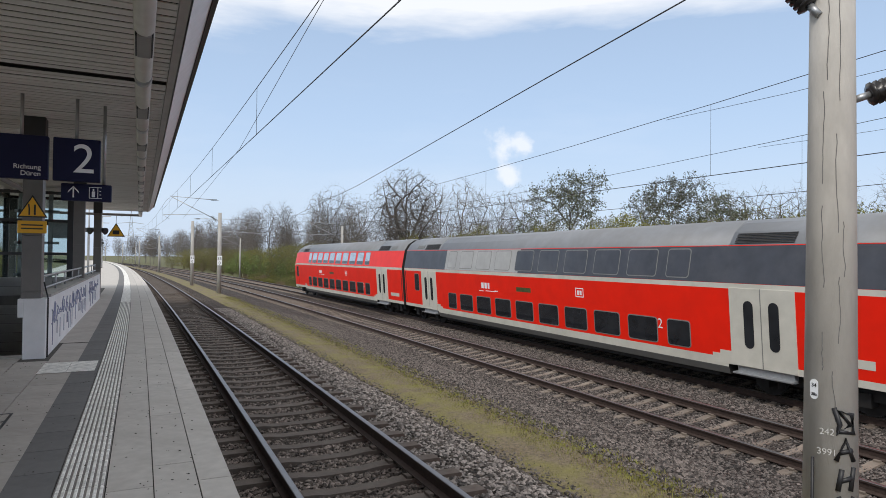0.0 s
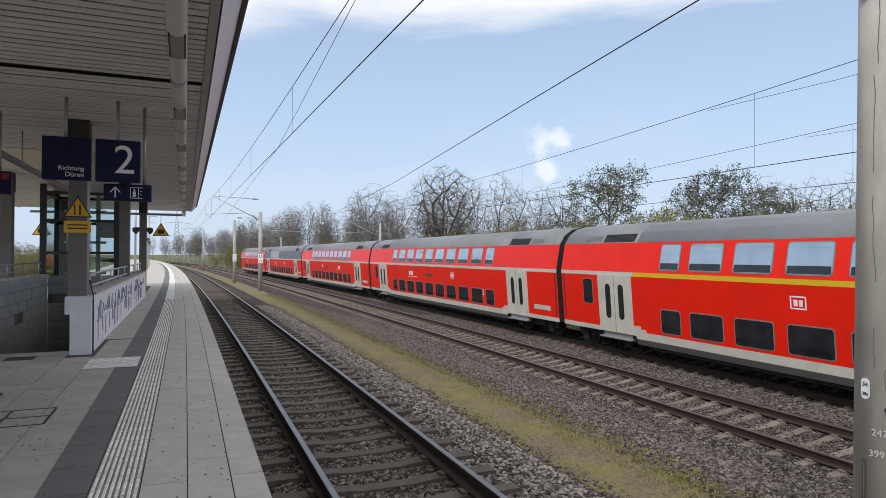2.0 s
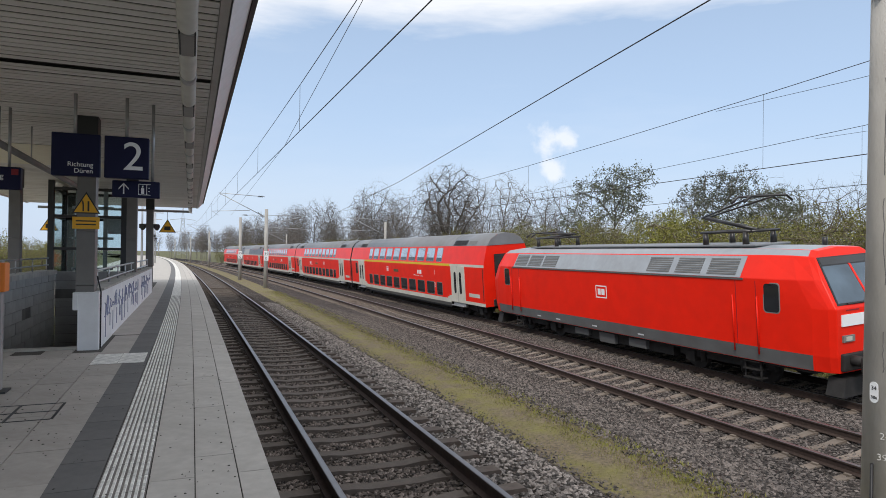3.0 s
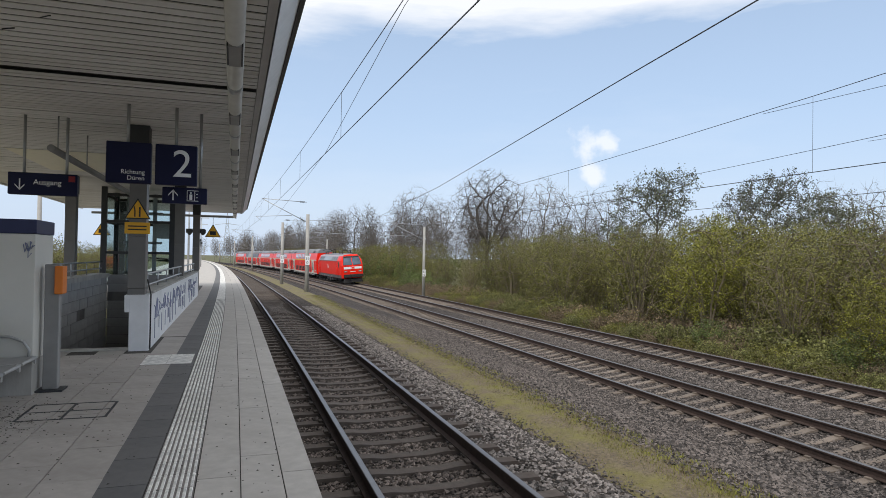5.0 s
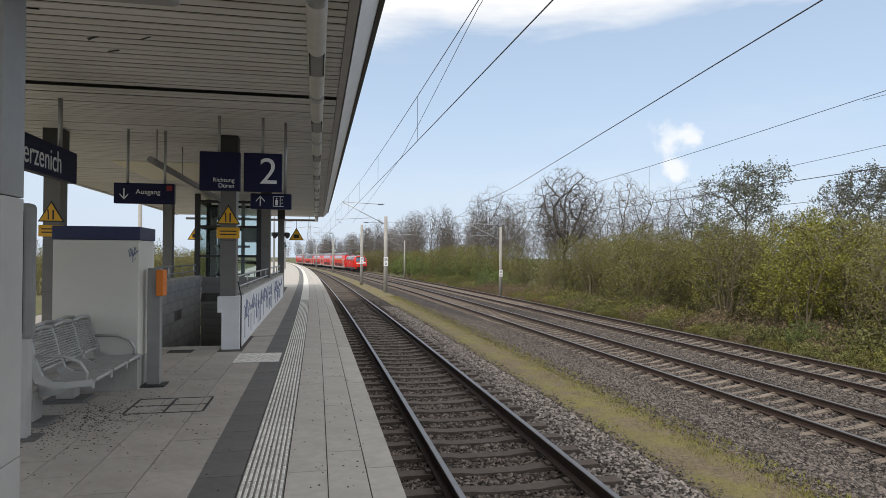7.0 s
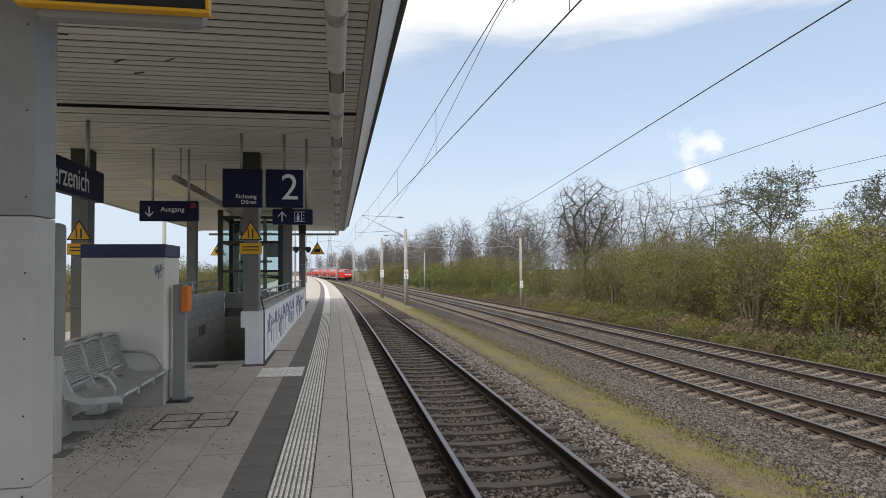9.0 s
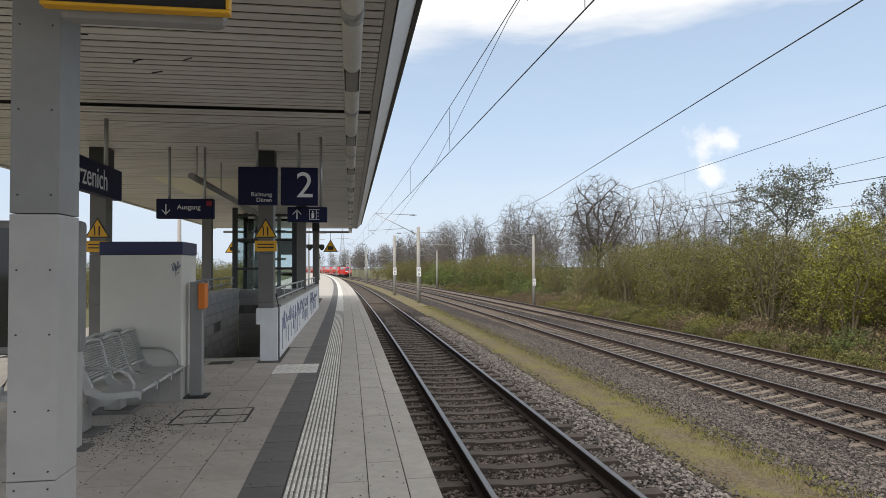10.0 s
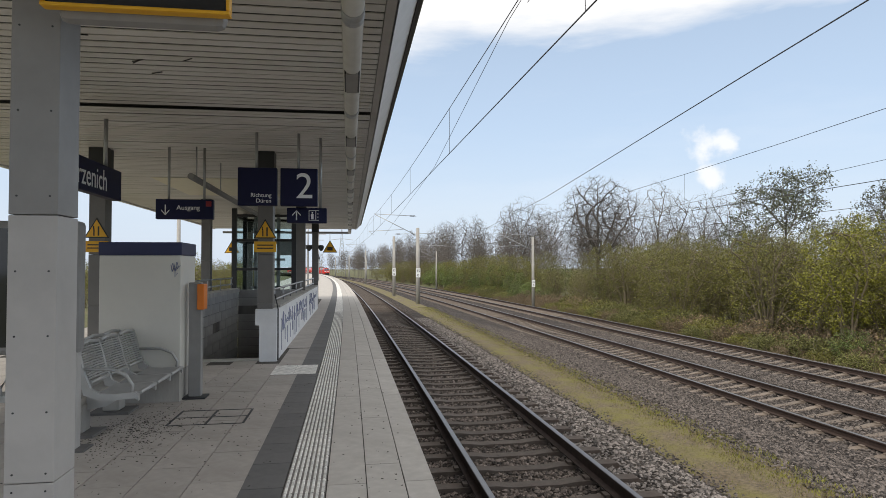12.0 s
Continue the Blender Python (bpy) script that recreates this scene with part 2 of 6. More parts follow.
M = dict(
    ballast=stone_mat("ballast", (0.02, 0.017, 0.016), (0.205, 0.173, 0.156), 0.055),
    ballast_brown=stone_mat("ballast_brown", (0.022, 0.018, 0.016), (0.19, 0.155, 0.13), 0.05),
    stone=mat("loose_stone", (0.108, 0.092, 0.083), 0.85, var=0.3, scale=30, island=0.9, bump=0.3),
    stone_brown=mat("brown_stone", (0.15, 0.122, 0.105), 0.85, var=0.3, scale=30, island=0.85, bump=0.3),
    stone_pale=mat("pale_stone", (0.21, 0.185, 0.168), 0.85, var=0.3, scale=30, island=0.85, bump=0.3),
    sleeper=mat("sleeper", (0.125, 0.105, 0.09), 0.9, var=0.25, scale=9, bump=0.4, dirt=(0.09, 0.06, 0.045), dirt_amt=0.7, obj=0.2),
    sleeper_pale=mat("sleeper_pale", (0.2, 0.165, 0.135), 0.9, var=0.2, scale=9, bump=0.4, dirt=(0.14, 0.1, 0.075), dirt_amt=0.7, obj=0.2),
    rail_side=mat("rail_side", (0.045, 0.028, 0.022), 0.85, var=0.3, scale=14, bump=0.3),
    rail_top=mat("rail_top", (0.17, 0.167, 0.172), 0.38, 0.8, var=0.12, scale=5),
    grass_soil=mat("grass_soil", (0.15, 0.118, 0.075), 0.95, var=0.5, scale=22, bump=1.0, bump_scale=45, dirt=(0.19, 0.178, 0.035), dirt_amt=0.95, dirt_scale=1.5),
    verge=mat("verge", (0.09, 0.1, 0.035), 0.95, var=0.4, scale=3, bump=0.8, bump_scale=25, dirt=(0.16, 0.12, 0.07), dirt_amt=0.8, dirt_scale=0.35),
    slab=mat("paving_slab", (0.40, 0.37, 0.338), 0.8, var=0.1, scale=12, bump=0.12, bump_scale=150, dirt=(0.29, 0.265, 0.235), dirt_amt=0.6, dirt_scale=2.2, obj=0.07),
    slab_edge=mat("edge_slab", (0.49, 0.462, 0.425), 0.8, var=0.1, scale=10, bump=0.12, bump_scale=150, dirt=(0.36, 0.335, 0.3), dirt_amt=0.55, dirt_scale=2.0, obj=0.06),
    slab_dark=mat("dark_slab", (0.13, 0.127, 0.125), 0.75, var=0.14, scale=12, bump=0.12, bump_scale=150, dirt=(0.17, 0.165, 0.16), dirt_amt=0.5, obj=0.1),
    slab_light=mat("light_slab", (0.5, 0.49, 0.46), 0.8, var=0.12, scale=12, bump=0.1, bump_scale=150, dirt=(0.25, 0.24, 0.22), dirt_amt=0.6, obj=0.06),
    tactile=mat("tactile_slab", (0.86, 0.84, 0.79), 0.8, var=0.15, scale=14, bump=0.1, dirt=(0.25, 0.24, 0.23), dirt_amt=0.75, dirt_scale=9, obj=0.06),
    tactile_base=mat("tactile_base", (0.22, 0.205, 0.19), 0.85, var=0.25, scale=20, obj=0.1),
    cream=mat("cream_panel", (0.78, 0.74, 0.6), 0.6, var=0.04),
    joint=mat("joint_sand", (0.07, 0.064, 0.056), 0.95, var=0.3, scale=20),
    concrete=mat("concrete", (0.42, 0.405, 0.375), 0.85, var=0.12, scale=5, bump=0.25, bump_scale=70, dirt=(0.2, 0.19, 0.175), dirt_amt=0.6, dirt_scale=2.2, stretch=(1, 1, 0.3)),
    concrete_dark=mat("concrete_dark", (0.16, 0.155, 0.15), 0.9, var=0.2, scale=4, bump=0.3, dirt=(0.06, 0.058, 0.055), dirt_amt=0.7, stretch=(1, 1, 0.4)),
    white_wall=mat("white_render", (0.74, 0.75, 0.77), 0.75, var=0.05, scale=5, bump=0.12, bump_scale=80, dirt=(0.45, 0.45, 0.45), dirt_amt=0.35, dirt_scale=1.4),
    ink=mat("spray_ink", (0.2, 0.22, 0.33), 0.6, var=0.2),
    black=mat("black_paint", (0.018, 0.018, 0.02), 0.5, var=0.2),
    block=mat("concrete_block", (0.37, 0.372, 0.37), 0.85, var=0.1, scale=9, bump=0.2, dirt=(0.26, 0.26, 0.26), dirt_amt=0.5, obj=0.06),
    soffit=mat("soffit_slat", (0.72, 0.705, 0.69), 0.55, var=0.06, scale=3, dirt=(0.47, 0.43, 0.38), dirt_amt=0.45, dirt_scale=0.9, island=0.05, stretch=(0.3, 1, 1)),
    fascia=mat("fascia_sheet", (0.82, 0.82, 0.84), 0.4, 0.1, var=0.06),
    bench_steel=mat("bench_steel", (0.45, 0.45, 0.44), 0.42, 0.3, var=0.1),
    maroon=mat("maroon_paint", (0.25, 0.012, 0.02), 0.5, var=0.1),
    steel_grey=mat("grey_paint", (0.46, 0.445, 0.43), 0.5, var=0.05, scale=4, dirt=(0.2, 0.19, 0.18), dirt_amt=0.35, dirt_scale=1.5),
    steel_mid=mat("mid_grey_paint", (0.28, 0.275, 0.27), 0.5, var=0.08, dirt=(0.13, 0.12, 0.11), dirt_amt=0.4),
    # darker grey for the columns beyond the nearest one
    steel_column=mat("far_column_grey", (0.165, 0.158, 0.15), 0.5, var=0.08, dirt=(0.1, 0.095, 0.09), dirt_amt=0.4),
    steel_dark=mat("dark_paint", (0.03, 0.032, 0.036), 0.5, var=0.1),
    galv=mat("galvanised", (0.42, 0.43, 0.44), 0.45, 0.7, var=0.12, scale=12),
    pipe=mat("pale_tube", (0.6, 0.59, 0.56), 0.45, var=0.06, dirt=(0.36, 0.34, 0.31), dirt_amt=0.4),
    sign_blue=mat("sign_blue", (0.006, 0.008, 0.042), 0.5, var=0.05, spec=0.25),
    sign_white=mat("sign_white", (0.82, 0.83, 0.84), 0.5, var=0.03),
    sign_grey=mat("sign_strip", (0.6, 0.62, 0.64), 0.5, var=0.05),
    yellow=mat("warning_yellow", (0.83, 0.43, 0.02), 0.45, var=0.06, dirt=(0.5, 0.3, 0.03), dirt_amt=0.3),
    orange=mat("orange_paint", (0.75, 0.2, 0.02), 0.45, var=0.05),
    box_white=mat("cabinet_paint", (0.72, 0.7, 0.64), 0.55, var=0.05, scale=2, dirt=(0.45, 0.44, 0.4), dirt_amt=0.4, dirt_scale=1.0),
    box_blue=mat("cabinet_blue", (0.022, 0.028, 0.09), 0.45, var=0.05),
    lift_glass=glass_mat("lift_glass", (0.72, 0.8, 0.8)),
    red=mat("train_red", (0.84, 0.02, 0.007), 0.32, var=0.05, scale=2, dirt=(0.55, 0.02, 0.012), dirt_amt=0.3, dirt_scale=0.8, spec=0.2),
    train_white=mat("train_white", (0.6, 0.58, 0.51), 0.4, var=0.05, scale=3, dirt=(0.4, 0.39, 0.34), dirt_amt=0.5, dirt_scale=1.1),
    train_grey=mat("train_grey", (0.12, 0.12, 0.115), 0.45, var=0.08, dirt=(0.12, 0.11, 0.1), dirt_amt=0.5),
    train_roof=mat("train_roof", (0.19, 0.2, 0.215), 0.5, var=0.08, scale=3, dirt=(0.15, 0.15, 0.15), dirt_amt=0.6, dirt_scale=0.9),
    train_black=mat("underframe", (0.022, 0.02, 0.019), 0.7, var=0.4, scale=5),
    train_yellow=mat("train_yellow", (0.72, 0.5, 0.02), 0.4, var=0.04),
    spray_dark=mat("spray_dark", (0.045, 0.048, 0.06), 0.35, var=0.25, scale=2, dirt=(0.09, 0.09, 0.1), dirt_amt=0.5),
    spray_grey=mat("spray_grey", (0.36, 0.36, 0.35), 0.45, var=0.12, scale=2, dirt=(0.27, 0.26, 0.26), dirt_amt=0.5),
    pane_dark=mat("tinted_pane", (0.02, 0.022, 0.026), 0.06, var=0.4, scale=1.5, spec=0.6),
    display=mat("display_olive", (0.075, 0.085, 0.03), 0.3, var=0.4, scale=9),
    mast=mat("mast_concrete", (0.54, 0.51, 0.465), 0.85, var=0.1, scale=7, bump=0.3, bump_scale=90, dirt=(0.36, 0.335, 0.3), dirt_amt=0.7, dirt_scale=2.4, stretch=(1, 1, 0.35)),
    # the sky's pale blue reflection is partly put into this base colour
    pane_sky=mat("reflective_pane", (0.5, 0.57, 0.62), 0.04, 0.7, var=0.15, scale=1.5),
    # paler, bluer than train_roof: reflected sky is put into the colour
    loco_roof=mat("loco_roof", (0.3, 0.325, 0.355), 0.38, var=0.06, dirt=(0.2, 0.2, 0.2), dirt_amt=0.4, dirt_scale=1.2),
    loco_grey=mat("loco_grey", (0.12, 0.122, 0.125), 0.5, var=0.1, dirt=(0.07, 0.065, 0.06), dirt_amt=0.6, dirt_scale=1.5),
    # blue of the reflected sky is mixed into the dark glass colour
    windscreen=mat("windscreen", (0.1, 0.14, 0.18), 0.04, 0.4, var=0.3, scale=1.2),
    rubber=mat("rubber", (0.2, 0.2, 0.19), 0.6, var=0.1),
    wire=mat("copper_wire", (0.05, 0.047, 0.045), 0.5, 0.5, var=0.1),
    insul=mat("insulator", (0.025, 0.022, 0.022), 0.3, var=0.1),
    bark=mat("bark", (0.14, 0.124, 0.112), 0.9, var=0.3, scale=20, obj=0.25),
    oak_bark=mat("oak_bark", (0.09, 0.08, 0.072), 0.9, var=0.3, scale=20),
    twig=mat("twig", (0.14, 0.115, 0.078), 0.9, var=0.3, scale=20, obj=0.25),
    leaf_yellow=mat("leaf_yellow", (0.165, 0.165, 0.016), 0.6, var=0.2, island=0.4, obj=0.15),
    leaf_spring=mat("leaf_spring", (0.146, 0.145, 0.026), 0.6, var=0.2, island=0.45, obj=0.3),
    leaf_green=mat("leaf_green", (0.115, 0.16, 0.038), 0.6, var=0.2, island=0.5, obj=0.3),
    leaf_dry=mat("leaf_dry", (0.17, 0.125, 0.075), 0.8, var=0.2, island=0.4, obj=0.3),
    leaf_moss=mat("leaf_moss", (0.15, 0.155, 0.046), 0.7, var=0.2, island=0.5, obj=0.25),
    leaf_ivy=mat("leaf_ivy", (0.085, 0.095, 0.055), 0.5, var=0.2, island=0.5, obj=0.25),
    hill=mat("far_hill", (0.25, 0.3, 0.33), 1.0, var=0.1, scale=0.01),
)


# ---- building helpers ----
def part(name, bm, material, parent=None, label="", smooth=False):
    me = bpy.data.meshes.new(name)
    if not isinstance(material, (list, tuple)):
        material = [material]
    if smooth:
        for f in bm.faces:
            f.smooth = True
    bm.to_mesh(me)
    bm.free()
    for m in material:
        me.materials.append(M[m])
    ob = new(name, me)
    if parent:
        ob.parent = parent
    if label:
        ob["label"] = label
    return ob


def share(name, me, parent, m):
    ob = new(name, me)
    ob.parent = parent
    ob.matrix_basis = m
    return ob


def empty(name, m=None, **tags):
    ob = new(name)
    if m is not None:
        ob.matrix_basis = m
    return tagged(ob, **tags)


def box(bm, x0, x1, y0, y1, z0, z1, mi=0, bevel=0.0):
    vs = [bm.verts.new((x, y, z)) for z in (z0, z1) for y in (y0, y1) for x in (x0, x1)]
    fs = [bm.faces.new([vs[i] for i in q]) for q in ((0, 2, 3, 1), (4, 5, 7, 6), (0, 1, 5, 4), (2, 6, 7, 3), (0, 4, 6, 2), (1, 3, 7, 5))]
    for f in fs:
        f.material_index = mi
    if bevel:
        es = list({e for f in fs for e in f.edges})
        r = bmesh.ops.bevel(bm, geom=es, offset=bevel, segments=2, affect="EDGES", profile=0.5)
        for f in r["faces"]:
            f.material_index = mi
    return vs


def bx(*a, **k):
    bm = bmesh.new()
    box(bm, *a, **k)
    return bm


def tube(bm, pts, r, n=6, mi=0, cap=True):
    """A tube through points; r is a number or a list of radii."""
    pts = [Vector(p) for p in pts]
    rs = r if isinstance(r, (list, tuple)) else [r] * len(pts)
    rings = []
    for i, p in enumerate(pts):
        d = (pts[min(i + 1, len(pts) - 1)] - pts[max(i - 1, 0)]).normalized()
        u = d.cross(Vector((0, 0, 1)) if abs(d.z) < 0.9 else Vector((1, 0, 0))).normalized()
        w = d.cross(u)
        rings.append([bm.verts.new(p + (u * math.cos(2 * math.pi * k / n) + w * math.sin(2 * math.pi * k / n)) * rs[i]) for k in range(n)])
    for a, b in zip(rings, rings[1:]):
        for k in range(n):
            f = bm.faces.new((a[k], a[(k + 1) % n], b[(k + 1) % n], b[k]))
            f.material_index, f.smooth = mi, n > 5
    if cap and n > 2:
        bm.faces.new(rings[0][::-1]).material_index = mi
        bm.faces.new(rings[-1]).material_index = mi


def tb(pts, r, n=6):
    bm = bmesh.new()
    tube(bm, pts, r, n)
    return bm


def prism(bm, poly, axis, a, b, mi=0):
    """Extrude a polygon of two coordinates along an axis from a to b."""
    def put(p, t):
        q = list(p)
        q.insert("xyz".index(axis), t)
        return bm.verts.new(q)
    A, B = [put(p, a) for p in poly], [put(p, b) for p in poly]
    n = len(poly)
    fs = [bm.faces.new(A[::-1]), bm.faces.new(B)]
    fs += [bm.faces.new((A[i], A[(i + 1) % n], B[(i + 1) % n], B[i])) for i in range(n)]
    for f in fs:
        f.material_index = mi
    bmesh.ops.recalc_face_normals(bm, faces=fs)
    return fs


def writing(name, body, size, m, material, parent=None, align="LEFT", depth=0.002):
    cu = bpy.data.curves.new(name, "FONT")
    cu.body, cu.size, cu.align_x, cu.extrude = body, size, align, depth
    cu.materials.append(M[material])
    ob = new(name, cu)
    ob.matrix_basis = m
    ob.parent = parent
    return ob


# ---- the line's alignment: one flat curve to the left ----
def cx(y):
    return 0.7982 + 0.004827 * y - 0.00028238 * y * y - 0.82


def at(y, off, z=0.0):
    m = 0.004827 - 0.00056476 * y
    n = math.sqrt(1 + m * m)
    return Vector((cx(y) + off / n, y - off * m / n, z))


def heading(y):
    return math.atan(-(0.004827 - 0.00056476 * y))


def strip(name, ys, profile, material, kind="structure", label="", category="", parent=None, smooth=False, jitter=0.0):
    """A sheet swept along the line; profile: (offset, z) pairs."""
    bm = bmesh.new()
    rows = []
    for y in ys:
        rows.append([bm.verts.new(at(y, o, z + (random.uniform(-jitter, jitter) if jitter else 0))) for o, z in profile])
    for a, b in zip(rows, rows[1:]):
        for k in range(len(profile) - 1):
            bm.faces.new((a[k], a[k + 1], b[k + 1], b[k]))
    ob = part(name, bm, material, parent, smooth=smooth)
    return tagged(ob, label, category, kind=kind)


# ---- ground, tracks ----
YS = [-40, -25, -12] + [y for y in range(-4, 60, 3)] + list(range(60, 200, 8)) + list(range(200, 520, 20))
Z1, Z2 = -0.76, -1.84          # rail tops: platform track, main lines (mean)
CANT = 4.59                    # lean of the main lines, degrees
C1, C2, C3 = 1.57, 10.65, 15.15

ground_bm = bmesh.new()
for x0, x1 in ((-3000, 3000),):
    vs = [ground_bm.verts.new(p) for p in ((-3000, -600, -2.75), (3000, -600, -2.75), (3000, 3500, -2.75), (-3000, 3500, -2.75))]
    ground_bm.faces.new(vs)
tagged(part("ground", ground_bm, "verge"), "flat rough grassy land around the railway", "ground", kind="structure")

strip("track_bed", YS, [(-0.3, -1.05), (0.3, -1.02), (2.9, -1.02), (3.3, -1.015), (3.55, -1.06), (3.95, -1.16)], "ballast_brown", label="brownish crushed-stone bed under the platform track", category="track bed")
strip("grass_strip", YS, [(3.8, -1.145), (4.3, -1.11), (4.9, -1.13), (5.35, -1.2)], "grass_soil", label="worn mossy grass strip between the tracks", category="grass")
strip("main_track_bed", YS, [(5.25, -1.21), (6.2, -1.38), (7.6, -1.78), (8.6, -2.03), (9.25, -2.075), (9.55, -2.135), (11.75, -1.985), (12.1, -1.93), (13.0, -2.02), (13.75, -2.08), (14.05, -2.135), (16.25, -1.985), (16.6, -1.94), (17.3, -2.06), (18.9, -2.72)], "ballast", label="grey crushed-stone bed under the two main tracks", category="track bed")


def rail_profile(h=0.172):
    return [(-0.075, 0), (0.075, 0), (0.075, 0.012), (0.012, 0.035), (0.012, h - 0.045), (0.036, h - 0.035), (0.036, h - 0.006), (0.03, h), (-0.03, h), (-0.036, h - 0.006), (-0.036, h - 0.035), (-0.012, h - 0.045), (-0.012, 0.035), (-0.075, 0.012)]


def rail(off, ztop, lean, parent):
    bm = bmesh.new()
    prof = rail_profile()
    rows = []
    ca, sa = math.cos(lean), math.sin(lean)
    for y in YS:
        rows.append([bm.verts.new(at(y, off + u * ca - (w - 0.172) * sa, ztop + u * sa + (w - 0.172) * ca)) for u, w in prof])
    n = len(prof)
    for a, b in zip(rows, rows[1:]):
        for k in range(n):
            f = bm.faces.new((a[k], a[(k + 1) % n], b[(k + 1) % n], b[k]))
            f.material_index = 1 if k in (6, 7, 8) else 0
    return part("rail", bm, ["rail_side", "rail_top"], parent)


def sleeper_mesh(name, half, material):
    bm = bmesh.new()
    poly = [(-half, -0.05), (half, -0.05), (half, 0.0), (half - 0.02, 0.012), (0.5, 0.012), (0.3, -0.012), (-0.3, -0.012), (-0.5, 0.012), (-half + 0.02, 0.012), (-half, 0.0)]
    prism(bm, poly, "y", -0.092, 0.092)
    for sx in (-0.75, 0.75):   # clips beside the rail foot
        for dx in (-0.11, 0.11):
            box(bm, sx + dx - 0.03, sx + dx + 0.03, -0.06, 0.06, 0.0, 0.045)
    me = bpy.data.meshes.new(name)
    bm.to_mesh(me)
    bm.free()
    me.materials.append(M[material])
    return me


def track(name, off, ztop, cant, material, label):
    t = empty(name, label=label, category="railway track", kind="structure")
    a = radians(cant)
    for s in (-0.75, 0.75):
        rail(off + s * math.cos(a), ztop + s * math.sin(a), a, t)
    return t


track_platform = track("track_1", C1, Z1, 0, "sleeper", "platform track with concrete sleepers and bright rails")
track_near = track("track_2", C2, Z2, CANT, "sleeper_pale", "main track with concrete sleepers and dark rails")
track_far = track("track_3", C3, Z2, CANT, "sleeper_pale", "main track on which the red train runs")


def far_sleepers(t, off, ztop, cant, material, y0, y1):
    """Sleepers past the near stretch, in one mesh."""
    V, F = [], []
    a = radians(cant)
    y = y0
    while y < y1:
        th = heading(y)
        c = at(y, off, ztop - 0.175)
        for sx in (-1.3, 1.3):
            for sy in (-0.13, 0.13):
                for sz in (-0.05, 0.01):
                    V.append((c.x + sx * math.cos(th) - sy * math.sin(th), c.y + sx * math.sin(th) + sy * math.cos(th), c.z + sz + sx * math.sin(a)))
        b = len(V) - 8
        F += [(b, b + 1, b + 3, b + 2), (b + 4, b + 6, b + 7, b + 5), (b, b + 4, b + 5, b + 1), (b + 2, b + 3, b + 7, b + 6), (b + 1, b + 5, b + 7, b + 3)]
        y += 0.6
    me = bpy.data.meshes.new("distant_sleepers")
    me.from_pydata(V, [], F)
    me.materials.append(M[material])
    ob = new("distant_sleepers", me)
    ob.parent = t
    tagged(ob, kind="stuff")


# ---- platform ----
platform = empty("platform", label="long concrete station platform with paving slabs", category="platform", kind="structure")
PW = -7.9
strip("platform_body", YS[:-12], [(-0.12, -1.3), (-0.12, -0.22), (0.0, -0.2), (0.0, -0.012)], "concrete_dark", parent=platform)
bm = bmesh.new()
# sand bed under the slabs, open over the stairwell
HX0, HX1, HY0, HY1 = -4.35, -2.2, 11.75, 22.0
def bed(x0, x1, ys):
    rows = [[bm.verts.new(at(y, x0, -0.012)), bm.verts.new(at(y, x1, -0.012))] for y in ys]
    for a, b in zip(rows, rows[1:]):
        bm.faces.new((a[0], a[1], b[1], b[0]))
ya = [-12, -6, 0, 6, HY0]
yb = [HY0, 15, 18.5, HY1]
yc = [HY1, 28, 36, 50, 70, 90, 120, 150, 190, 230]
bed(PW, 0.0, ya)
bed(PW, HX0, yb)
bed(HX1, 0.0, yb)
bed(PW, 0.0, yc)
part("joint_bed", bm, "joint", platform)


def slab_piece(name, w, l, material, ribs=0):
    bm = bmesh.new()
    g = 0.004
    vs = box(bm, -w / 2 + g, w / 2 - g, -l / 2 + g, l / 2 - g, -0.01, 0.0)
    if ribs:
        pitch = (w - 2 * g) / ribs
        for k in range(ribs):
            x = -w / 2 + g + pitch * (k + 0.5)
            prism(bm, [(x - pitch * 0.3, 0.0), (x + pitch * 0.3, 0.0), (x + pitch * 0.18, 0.006), (x - pitch * 0.18, 0.006)], "y", -l / 2 + g, l / 2 - g)
    me = bpy.data.meshes.new(name)
    bm.to_mesh(me)
    bm.free()
    me.materials.append(M["tactile_base" if ribs else material])
    if ribs:
        me.materials.append(M[material])
        for f in me.polygons:
            f.material_index = 1 if f.index >= 6 else 0
    return me


def long_strip_far(o0, o1, material, y0, y1, z=0.0):
    ys = [y0 + (y1 - y0) * k / 24 for k in range(25)]
    return strip("distant_paving", ys, [(o0, z), (o1, z)], material, kind="stuff", parent=platform)


